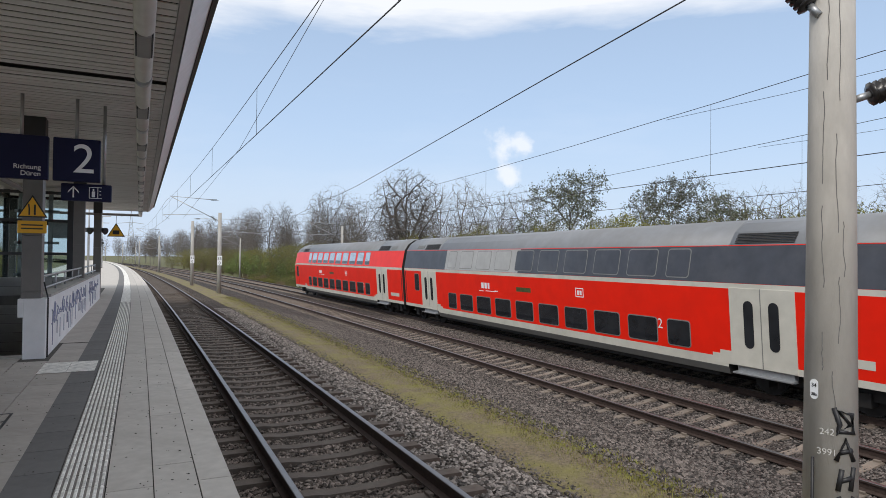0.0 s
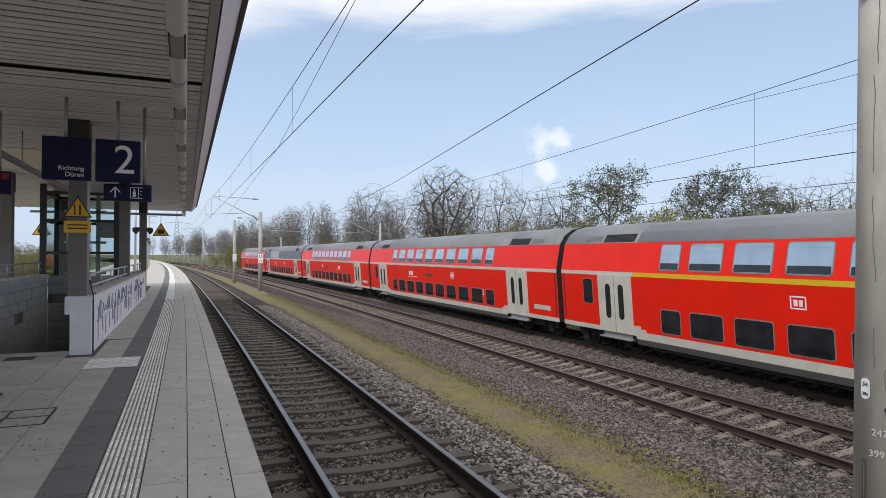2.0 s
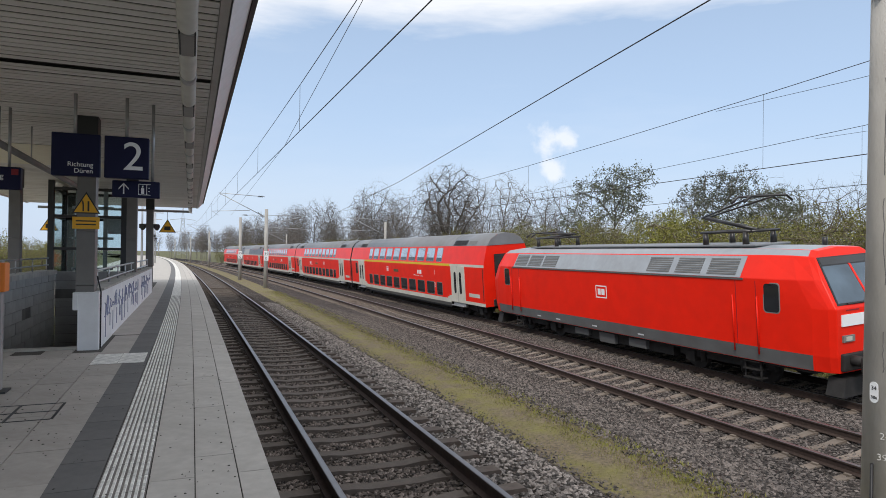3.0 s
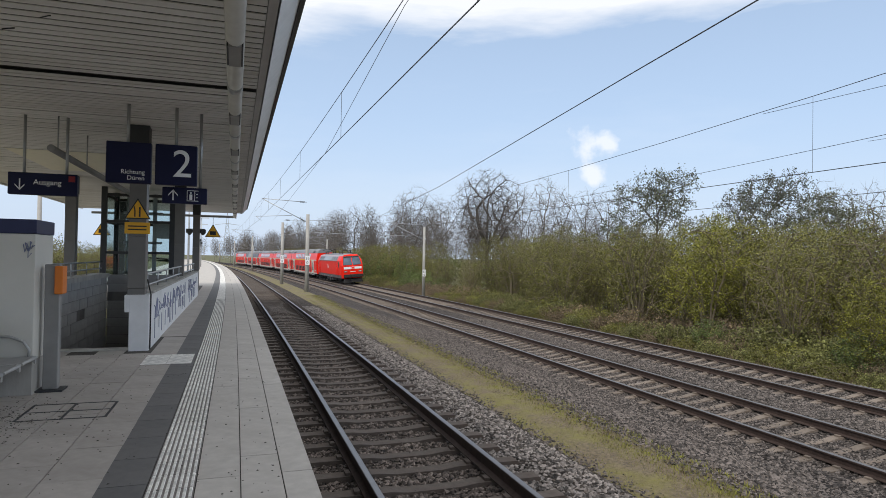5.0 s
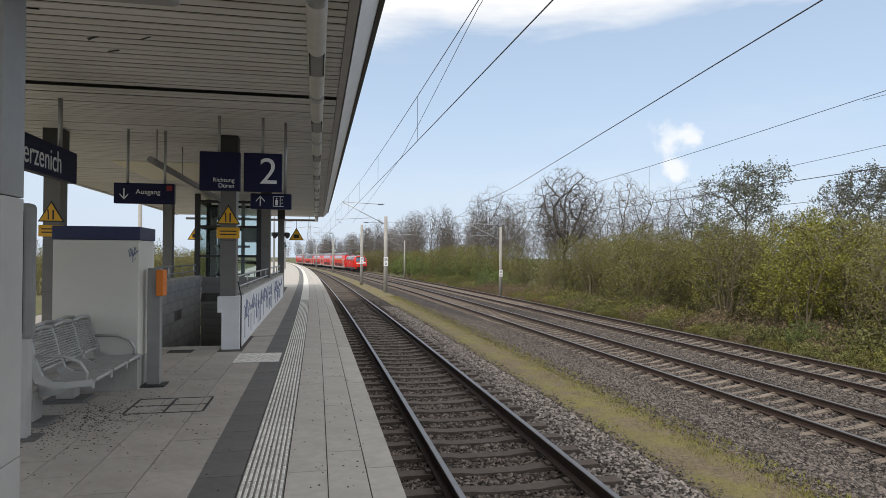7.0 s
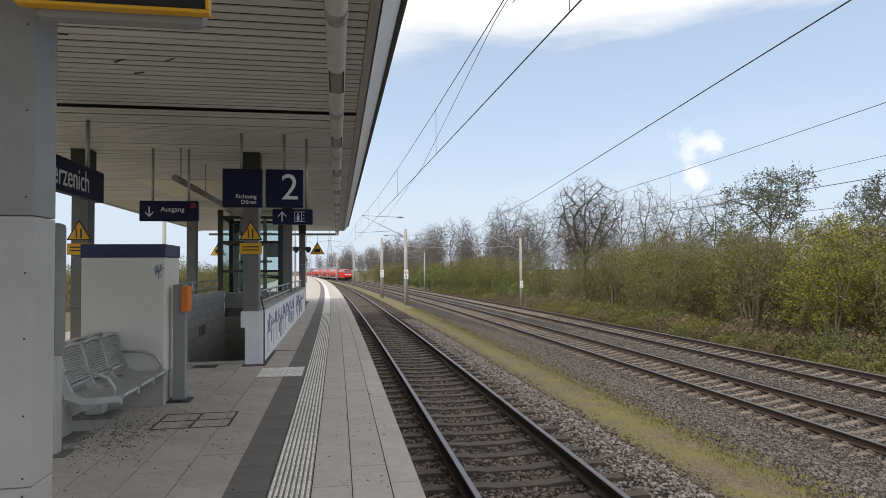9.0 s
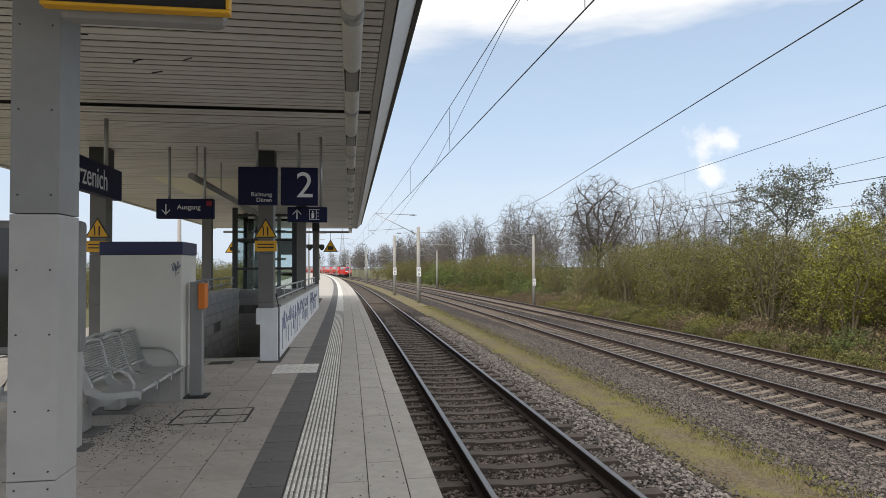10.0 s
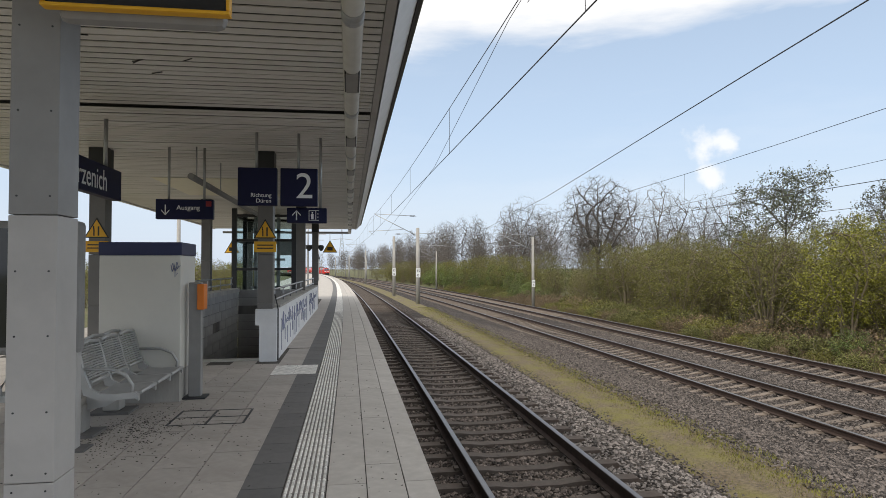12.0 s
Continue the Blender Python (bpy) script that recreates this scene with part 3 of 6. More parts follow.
def lay_platform():
    # (left, right, slab length, material, ribs, end of the near stretch)
    lanes = [(-0.225, 0.0, 3.25, "slab_edge", 0), (-0.51, -0.225, 1.625, "slab_edge", 0), (-0.805, -0.51, 3.25, "slab_edge", 0),
             (-1.115, -0.805, 0.3, "tactile", 8), (-1.43, -1.115, 0.6, "slab_dark", 0)]
    for o0, o1, ln, mt, ribs in lanes:
        me = slab_piece("paving_slab", o1 - o0, ln, mt, ribs)
        y = 4.8 - 2 * 3.25 + ln / 2 + (0.45 if ln < 2 else 0) if ln > 1 else -2.1 - (0.3 if ln < 0.5 else 0)
        end = 40 if ln > 1 else 24
        while y < end:
            share("tactile_slab" if ribs else "paving_slab", me, platform, Matrix.Translation(at(y, (o0 + o1) / 2)) @ pose(0, 0, 0, rz=math.degrees(heading(y))))
            y += ln
        long_strip_far(o0 + 0.004, o1 - 0.004, mt, y - ln / 2, 200)
    # field of square slabs behind the tactile lane
    me = slab_piece("paving_slab", 0.4, 0.8, "slab")
    r = random.Random(4)
    for i in range(16):
        o = -1.62 - 0.4 * i
        y = -1.8 + (i % 2) * 0.4
        while y < 13:
            if not (HX0 - 0.2 < o < HX1 + 0.2 and y > HY0 - 0.4):
                share("paving_slab", me, platform, Matrix.Translation(at(y, o, r.uniform(-0.0015, 0.0015))) @ pose(0, 0, 0, rz=math.degrees(heading(y))))
            y += 0.8
    long_strip_far(-2.2 + 0.3, -1.424, "slab", 13.1, 34)
    # past the canopy the field takes a paler slab, its daylight put into the colour
    long_strip_far(-7.8, -1.424, "slab_edge", 34.004, 200)
    long_strip_far(-7.8, HX0 - 0.45, "slab", 13.1, 34)
    # pale cross lane of ribbed slabs in front of the stair wall
    me = slab_piece("cross_slab", 0.3, 0.34, "tactile", 8)
    for k in range(2):
        for j in range(3):
            share("tactile_slab", me, platform, Matrix.Translation((-1.32 - 0.34 * k, 9.97 + 0.3 * j, 0.004)) @ pose(0, 0, 0, rz=90))


# ---- canopy ----
CZ, CX0, CX1, CY0, CY1 = 3.7, -7.45, -0.1, -1.5, 33.4


def build_canopy():
    c = empty("platform_canopy", label="station canopy with slatted pale metal soffit", category="canopy", kind="structure")
    SX = CX1 - 0.26
    part("roof_deck", bx(CX0 - 0.02, CX1 - 0.05, CY0, CY1 + 0.3, CZ + 0.12, CZ + 0.42), "steel_mid", c)
    bm = bmesh.new()
    y = CY0
    r = random.Random(9)
    pitch = 0.165
    while y < CY1:
        if not abs(y + 0.08 - 8.42) < 0.085:
            z = CZ + r.uniform(-0.003, 0.003)
            x = CX0
            while x < SX - 0.01:      # each row is made of lengths
                e = SX
                if SX - e < 0.6:
                    e = SX
                g = 0.03
                box(bm, x + 0.002, e - 0.002, y + g, y + pitch - 0.004, z + r.uniform(-0.003, 0.002), z + 0.006)
                x = e
        y += pitch
    ob = part("soffit_slats", bm, "soffit", c)
    tagged(ob, kind="stuff")
    # black sheet added above the slats; the dark of their gaps is its colour
    part("soffit_backing", bx(CX0, SX, CY0, CY1, CZ + 0.07, CZ + 0.1), "black", c)
    r = random.Random(12)
    for k in range(9):     # thin dark dashes for line-like cracks in the soffit
        x, y = r.uniform(-3.9, -1.5), r.uniform(5.2, 7.4)
        ob = part("loose_clip", bx(-0.07, 0.07, -0.004, 0.004, -0.004, 0.006), "black", c)
        ob.matrix_basis = pose(x, y, CZ - 0.006, rz=r.choice((-42, 4, -48, -30)))
    part("edge_trim", bx(SX + 0.003, SX + 0.085, CY0, CY1 + 0.28, CZ - 0.02, CZ + 0.06), "steel_grey", c)
    bm = bmesh.new()
    prism(bm, [(SX + 0.1, CZ - 0.03), (CX1 + 0.03, CZ + 0.2), (CX1 + 0.03, CZ + 0.5), (SX + 0.1, CZ + 0.5)], "y", CY0, CY1 + 0.3)
    part("fascia", bm, "fascia", c)
    bm = bmesh.new()
    prism(bm, [(CX1 + 0.033, CZ + 0.19), (CX1 + 0.085, CZ + 0.21), (CX1 + 0.085, CZ + 0.5), (CX1 + 0.033, CZ + 0.5)], "y", CY0, CY1 + 0.3)
    part("gutter_lip", bm, "steel_dark", c)
    part("end_fascia", bx(CX0, SX, CY1 + 0.02, CY1 + 0.1, CZ - 0.02, CZ + 0.1), "fascia", c)
    part("back_fascia", bx(CX0 - 0.1, CX0 - 0.02, CY0, CY1 + 0.3, CZ - 0.04, CZ + 0.4), "fascia", c)
    part("soffit_panel", bx(-5.1, -2.6, 15.0, 18.5, CZ - 0.012, CZ - 0.008), "cream", c)
    # light tube under the soffit along the edge
    t = part("light_tube", tb([(-0.62, CY0 + 1, CZ - 0.16), (-0.62, CY1 + 0.6, CZ - 0.16)], 0.085, 14), "pipe", c)
    for k in range(11):
        y = 0.06 + k * 2.97
        lens = part("lamp_lens", bx(-0.675, -0.565, y, y + 0.62, CZ - 0.252, CZ - 0.2), "steel_mid", t)
        for s in (-1, 1):
            part("lens_gap", bx(*sorted((-0.62 + s * 0.057, -0.62 + s * 0.073)), y, y + 0.62, CZ - 0.245, CZ - 0.17), "black", t)
        y += 1.6
        part("tube_clip", tb([(-0.62, y, CZ - 0.16), (-0.62, y + 0.2, CZ - 0.16)], 0.09, 14), "galv", t)
        part("tube_hanger", tb([(-0.62, y + 0.1, CZ - 0.16), (-0.62, y + 0.1, CZ)], 0.012), "steel_mid", t)
    part("drip_bar", tb([(CX0 + 0.3, CY1 + 0.55, CZ - 0.18), (-0.55, CY1 + 0.55, CZ - 0.18)], 0.06, 8), "steel_mid", c)


def column(x, y, w=0.21, d=0.3, z0=0.0):
    c = empty("canopy_column", pose(x + (0.018 if y < 5 else 0.0), y, 0), label="grey-painted boxed steel canopy column", category="column", group="canopy columns")
    h, e = w / 2, d / 2
    near = y < 5
    bm = bmesh.new()
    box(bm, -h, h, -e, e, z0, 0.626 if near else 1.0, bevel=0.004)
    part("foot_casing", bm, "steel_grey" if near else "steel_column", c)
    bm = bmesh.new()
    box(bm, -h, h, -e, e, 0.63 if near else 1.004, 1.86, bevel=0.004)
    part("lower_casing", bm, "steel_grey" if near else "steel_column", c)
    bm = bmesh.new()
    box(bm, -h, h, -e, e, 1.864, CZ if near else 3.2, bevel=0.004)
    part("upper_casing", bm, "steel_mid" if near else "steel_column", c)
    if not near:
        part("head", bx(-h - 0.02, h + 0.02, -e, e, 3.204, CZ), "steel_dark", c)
    else:
        for z in (0.2, 0.59, 0.67, 0.95, 1.3, 1.6, 1.95, 2.35, 2.75, 3.15):
            for sx in (-h + 0.035, h - 0.035):
                part("bolt", tb([(sx, -e - 0.003, z), (sx, -e + 0.01, z)], 0.005), "steel_dark", c)
    return c


# ---- the train ----
def car_section():
    """Outer half outline of a double-deck coach, from skirt to roof crown: (half width, height, material)."""
    return [(1.33, 0.5, 0), (1.385, 0.7, 1), (1.387, 0.95, 2), (1.387, 2.82, 3), (1.384, 2.96, 4), (1.2596, 3.45, 4), (1.13, 3.96, 5), (0.88, 4.3, 5), (0.5, 4.52, 5), (0.0, 4.6, 5)]


def hull(bm, y0, y1, sec, mats, zmin=None, caps=(7, 7)):
    """A closed shell of the section between two stations."""
    out = [(w, z, m) for w, z, m in sec]
    if zmin:
        low = [s for s in out if s[1] > zmin + 0.02]
        out = [(low[0][0], zmin, low[0][2] - 1 if low[0][2] > 0 else 0)] + low
    ring = [(-w, z, m) for w, z, m in out] + [(w, z, m) for w, z, m in out[::-1][1:]]
    n = len(ring)
    A = [bm.verts.new((w, y0, z)) for w, z, m in ring]
    B = [bm.verts.new((w, y1, z)) for w, z, m in ring]
    k = len(out)
    for i in range(n - 1):
        f = bm.faces.new((A[i], B[i], B[i + 1], A[i + 1]))
        f.material_index = mats[out[i][2] if i < k - 1 else out[n - 2 - i][2]]
        f.smooth = f.material_index == 4
    bm.faces.new((A[0], A[-1], B[-1], B[0])).material_index = mats[0]
    if caps[0]:
        bm.faces.new(A[::1]).material_index = caps[0]
    if caps[1]:
        bm.faces.new(B[::-1]).material_index = caps[1]


CAR_MATS = ["train_grey", "train_white", "red", "train_yellow", "train_roof", "spray_dark", "spray_grey", "train_black", "pane_dark"]


def side_plate(bm, y0, y1, z0, z1, x0, x1, side, mi=0, t=0.012):
    """A thin raised plate on a leaning side wall: x0 at z0, x1 at z1."""
    vs = []
    for y in (y0, y1):
        for x, z in ((x0, z0), (x1, z1)):
            for d in (-0.02, t):
                vs.append(bm.verts.new((side * (x + d), y, z)))
    q = ((0, 1, 3, 2), (4, 6, 7, 5), (1, 5, 7, 3), (0, 2, 6, 4), (2, 3, 7, 6), (0, 4, 5, 1))
    fs = [bm.faces.new([vs[i] for i in f]) for f in q]
    for f in fs:
        f.material_index = mi
    bmesh.ops.recalc_face_normals(bm, faces=fs)


def round_plate(bm, y0, y1, z0, z1, xb, zb, lean, side, rad, t):
    """A thin plate with rounded corners on a side wall that is xb wide at zb."""
    pts = []
    for cy, cz, a0 in ((y1 - rad, z1 - rad, 0), (y0 + rad, z1 - rad, 90), (y0 + rad, z0 + rad, 180), (y1 - rad, z0 + rad, 270)):
        for k in range(4):
            a = radians(a0 + k * 30)
            pts.append((cy + rad * math.cos(a), cz + rad * math.sin(a)))
    rows = [[bm.verts.new((side * (xb + lean * (z - zb) + d), y, z)) for y, z in pts] for d in (-0.02, t)]
    n = len(pts)
    fs = [bm.faces.new(rows[0][::-1]), bm.faces.new(rows[1])]
    for i in range(n):
        j = (i + 1) % n
        fs.append(bm.faces.new((rows[0][i], rows[0][j], rows[1][j], rows[1][i])))
    bmesh.ops.recalc_face_normals(bm, faces=fs)


def pane_plate(name, y0, y1, z0, z1, x0, x1, side, parent, material):
    g = 0.03
    lean = (x1 - x0) / (z1 - z0)
    bm = bmesh.new()
    round_plate(bm, y0 - g, y1 + g, z0 - g, z1 + g, x0, z0, lean, side, 0.1, 0.008)
    fr = part("window_frame", bm, "rubber", parent)
    bm = bmesh.new()
    round_plate(bm, y0, y1, z0, z1, x0, z0, lean, side, 0.08, 0.014)
    part("pane", bm, material, fr)
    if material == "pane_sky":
        # dark band laid on the glass, in place of the dim seats behind
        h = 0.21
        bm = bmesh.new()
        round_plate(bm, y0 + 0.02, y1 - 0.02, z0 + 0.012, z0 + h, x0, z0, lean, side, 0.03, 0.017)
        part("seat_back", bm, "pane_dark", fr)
    return fr


def bogie(parent, y):
    bm = bmesh.new()
    for s in (-1, 1):
        for dy in (-1.25, 1.25):
            tube(bm, [(s * 0.68, y + dy, 0.46), (s * 0.82, y + dy, 0.46)], 0.46, 18)
        box(bm, s * 0.98 - 0.08, s * 0.98 + 0.08, y - 1.75, y + 1.75, 0.42, 0.66)
        for dy in (-1.25, 1.25):
            box(bm, s * 1.0 - 0.14, s * 1.0 + 0.14, y + dy - 0.18, y + dy + 0.18, 0.28, 0.6)
            tube(bm, [(s * 1.08, y + dy * 0.6, 0.3), (s * 1.08, y + dy * 0.6, 0.75)], 0.09, 8)
    box(bm, -0.9, 0.9, y - 0.4, y + 0.4, 0.4, 0.8)
    return part("bogie", bm, "train_black", parent)


def door_pair(car, y, side):
    """Two pale leaves with tall rounded lights, and the folding step below."""
    for k in (-1, 1):
        bm = bmesh.new()
        a, b = sorted((y + k * 0.012, y + k * 0.93))
        side_plate(bm, a, b, 0.8, 2.84, 1.387, 1.385, side, 0, 0.02)
        leaf = part("door_leaf", bm, "train_white", car, "pale grey door leaf")
        bm = bmesh.new()
        c, w = y + k * 0.36, 0.14
        prof = [(c + w * math.cos(t), 2.38 + w * math.sin(t)) for t in [math.pi * i / 8 for i in range(9)]] + [(c + w * math.cos(t), 1.42 + w * math.sin(t)) for t in [math.pi + math.pi * i / 8 for i in range(9)]]
        x0, x1 = sorted((side * 1.39, side * 1.415))
        prism(bm, prof, "x", x0, x1)
        part("door_light", bm, "pane_dark", leaf)
    bm = bmesh.new()
    side_plate(bm, y - 0.012, y + 0.012, 0.8, 2.84, 1.387, 1.385, side, 0, 0.024)
    part("door_seal", bm, "rubber", car)
    x0, x1 = sorted((side * 1.3, side * 1.5))
    bm = bmesh.new()
    box(bm, x0, x1, y - 0.85, y + 0.85, 0.58, 0.63, bevel=0.012)
    box(bm, *sorted((side * 1.2, side * 1.34)), y - 0.8, y + 0.8, 0.55, 0.76)
    part("step", bm, "galv", car)


def roof_grille(car, y, side, flip):
    bm = bmesh.new()
    w0, w1, z0, z1 = 1.1, 0.9, 4.0, 4.27
    for k in range(7):
        f0, f1 = k / 7 + 0.03, k / 7 + 0.1
        side_plate(bm, y - 0.85, y + 0.85, z0 + (z1 - z0) * f0, z0 + (z1 - z0) * f1, w0 + (w1 - w0) * f0, w0 + (w1 - w0) * f1, side, 0, 0.03)
    part("roof_grille", bm, "train_black", car)
    bm = bmesh.new()
    yy = y + flip * 1.55
    side_plate(bm, yy - 0.45, yy + 0.45, 4.06, 4.22, 1.057, 0.939, side, 0, 0.02)
    part("roof_vent", bm, "train_grey", car)


def coach(label, first=False, sprayed=False, front=False, turned=False):
    """A double-deck coach; it runs along +y, its centre on the rail top at the origin."""
    car = empty("double_deck_coach", label=label, category="railway coach", group="coaches of the train")
    sec = car_section()
    stripe = 3 if first else 1
    L = 13.32
    for i, (y0, y1, low) in enumerate(((-8.95, 8.95, True), (-L, -8.95, False), (8.95, L if not front else L - 1.6, False))):
        bm = bmesh.new()
        mats = [0, 1, 2, 1, 2, 4]
        if low and first:
            mats[3] = 3
        hull(bm, y0, y1, sec if low else [s for s in sec], mats, None if low else 0.78, caps=(2 if first and i == 1 else 7, 7))
        part("lower_shell" if low else "end_shell", bm, CAR_MATS, car)
    for side in (-1, 1):
        for s in (-1, 1):   # pale skirt rising beside the doors
            for a, b, z in ((9.06, 8.7, 1.14), (8.7, 8.45, 1.04)):
                bm = bmesh.new()
                side_plate(bm, *sorted((s * a, s * b)), 0.78, z, 1.387, 1.388, side, 0, 0.004)
                part("skirt_stripe", bm, "train_white", car)
            # dark grooves round the end panel
            bm = bmesh.new()
            side_plate(bm, *sorted((s * 13.12, s * 13.19)) if not (front and s > 0) else (11.2, 11.23), 1.05, 2.8, 1.387, 1.387, side, 0, 0.003)
            part("panel_seam", bm, "train_black", car)
        if sprayed:
            for a, b, m in ((-13.31, 1.2, 5), (1.2, 8.0, 6), (8.0, 13.31, 5)):
                bm = bmesh.new()
                side_plate(bm, a, b, 2.97, 3.45, 1.3815, 1.2596, side, m, 0.006)
                side_plate(bm, a, b, 3.45, 3.94, 1.2596, 1.135, side, m, 0.006)
                part("spray_paint", bm, CAR_MATS, car, "black sprayed band" if m == 5 else "grey sprayed band")
        n = 10
        for k in range(n):
            y = -7.47 + k * 1.66
            w = 1.22 if 0 < k < n - 1 else 0.82
            y += 0.2 if k == 0 else (-0.2 if k == n - 1 else 0)
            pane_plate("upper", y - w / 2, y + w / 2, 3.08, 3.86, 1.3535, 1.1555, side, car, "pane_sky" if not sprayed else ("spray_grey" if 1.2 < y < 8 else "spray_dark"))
            pane_plate("lower", y - w / 2, y + w / 2, 1.06, 1.79, 1.387, 1.387, side, car, "pane_dark")
        for s in (-1, 1):
            if front and s > 0:
                continue
            door_pair(car, s * 10.0, side)
        pane_plate("end", 11.3, 11.85, 1.75, 2.65, 1.387, 1.386, side, car, "pane_dark")
        bm = bmesh.new()
        side_plate(bm, -12.7, -11.4, 1.2, 1.4, 1.387, 1.387, side, 0, 0.006)
        part("notice", bm, "train_white", car)
        # plain bars for the small lettering, a swoosh mark, a framed square
        bm = bmesh.new()
        q = -1 if turned else 1
        for c, d, e, f in ((3.55, 3.7, 2.2, 2.46), (3.78, 3.98, 2.2, 2.46), (4.06, 4.28, 2.2, 2.46), (3.05, 3.9, 2.08, 2.11), (2.85, 3.12, 2.1, 2.14), (4.1, 4.5, 2.06, 2.09)):
            side_plate(bm, *sorted((q * c, q * d)), e, f, 1.387, 1.387, side, 0, 0.004)
            part("lettering_bar", bm, "sign_white", car)
            bm = bmesh.new()
        for c, d, e, f in ((-3.0, -2.55, 2.2, 2.235), (-3.0, -2.55, 2.5, 2.535), (-3.0, -2.965, 2.2, 2.535), (-2.585, -2.55, 2.2, 2.535)):
            side_plate(bm, *sorted((q * c, q * d)), e, f, 1.387, 1.387, side, 0, 0.004)
        part("square_mark", bm, "sign_white", car)
        for c, d in ((-2.9, -2.79), (-2.75, -2.65)):
            bm = bmesh.new()
            side_plate(bm, *sorted((q * c, q * d)), 2.28, 2.44, 1.387, 1.387, side, 0, 0.004)
            part("mark_bar", bm, "sign_white", car)
        bm = bmesh.new()
        side_plate(bm, 0.3, 1.35, 2.2, 2.38, 1.387, 1.387, side, 0, 0.005)
        part("destination_display", bm, "display", car)
        writing("class_number", "2", 0.42, Matrix(((0, 0, side, side * 1.396), (side, 0, 0, -6.56), (0, 1, 0, 1.5), (0, 0, 0, 1))), "sign_white", car, "CENTER", 0.001)
        if first:
            writing("class_number", "1", 0.42, Matrix(((0, 0, side, side * 1.396), (side, 0, 0, -6.56), (0, 1, 0, 2.25), (0, 0, 0, 1))), "sign_white", car, "CENTER", 0.001)
        roof_grille(car, -9.95, side, -1)
        roof_grille(car, 9.95 if not front else 9.2, side, 1)
    for s in (-1, 1):
        bogie(car, s * (11.0 if not (front and s > 0) else 9.9))
    bm = bmesh.new()
    box(bm, -1.2, 1.2, -8.5, 8.5, 0.36, 0.6)
    box(bm, -1.0, 1.0, -13.1, 13.1 if not front else 11, 0.7, 0.9)
    part("underframe", bm, "train_black", car)
    bm = bmesh.new()
    box(bm, -0.75, 0.75, -13.4, -13.31, 1.0, 3.5)
    part("gangway", bm, "train_black", car)
    if not front:
        part("gangway", bx(-0.75, 0.75, 13.31, 13.4, 1.0, 3.5), "train_black", car)
    if first:
        top = [(w, z) for w, z, m in sec if z > 3.9]
        bm = bmesh.new()
        prism(bm, [(-w, z) for w, z in top] + [(w, z) for w, z in top[::-1][1:]], "y", -13.345, -13.323)
        part("end_hood", bm, "train_roof", car, "grey roof end")
    if front:
        bm = bmesh.new()
        prof = [(0.5, 0.7), (11.6, 0.7)]
        secs = [(11.6, 1.0, 1.0), (12.4, 0.985, 0.97), (13.0, 0.93, 0.87), (13.35, 0.84, 0.6)]
        rings = []
        for y, fw, fh in secs:
            out = [(w * fw, 0.7 + (max(z, 0.7) - 0.7) * fh, m) for w, z, m in sec]
            ring = [(-w, z, m) for w, z, m in out] + [(w, z, m) for w, z, m in out[::-1][1:]]
            rings.append([bm.verts.new((w, y, z)) for w, z, m in ring])
        k = len(sec)
        for A, B in zip(rings, rings[1:]):
            n = len(A)
            for i in range(n - 1):
                f = bm.faces.new((A[i], B[i], B[i + 1], A[i + 1]))
                mm = sec[i][2] if i < k - 1 else sec[n - 2 - i][2]
                f.material_index = [0, 1, 2, 1, 2, 4][mm]
        bm.faces.new(rings[-1]).material_index = 8
        part("cab_nose", bm, CAR_MATS, car, smooth=False)
    return car


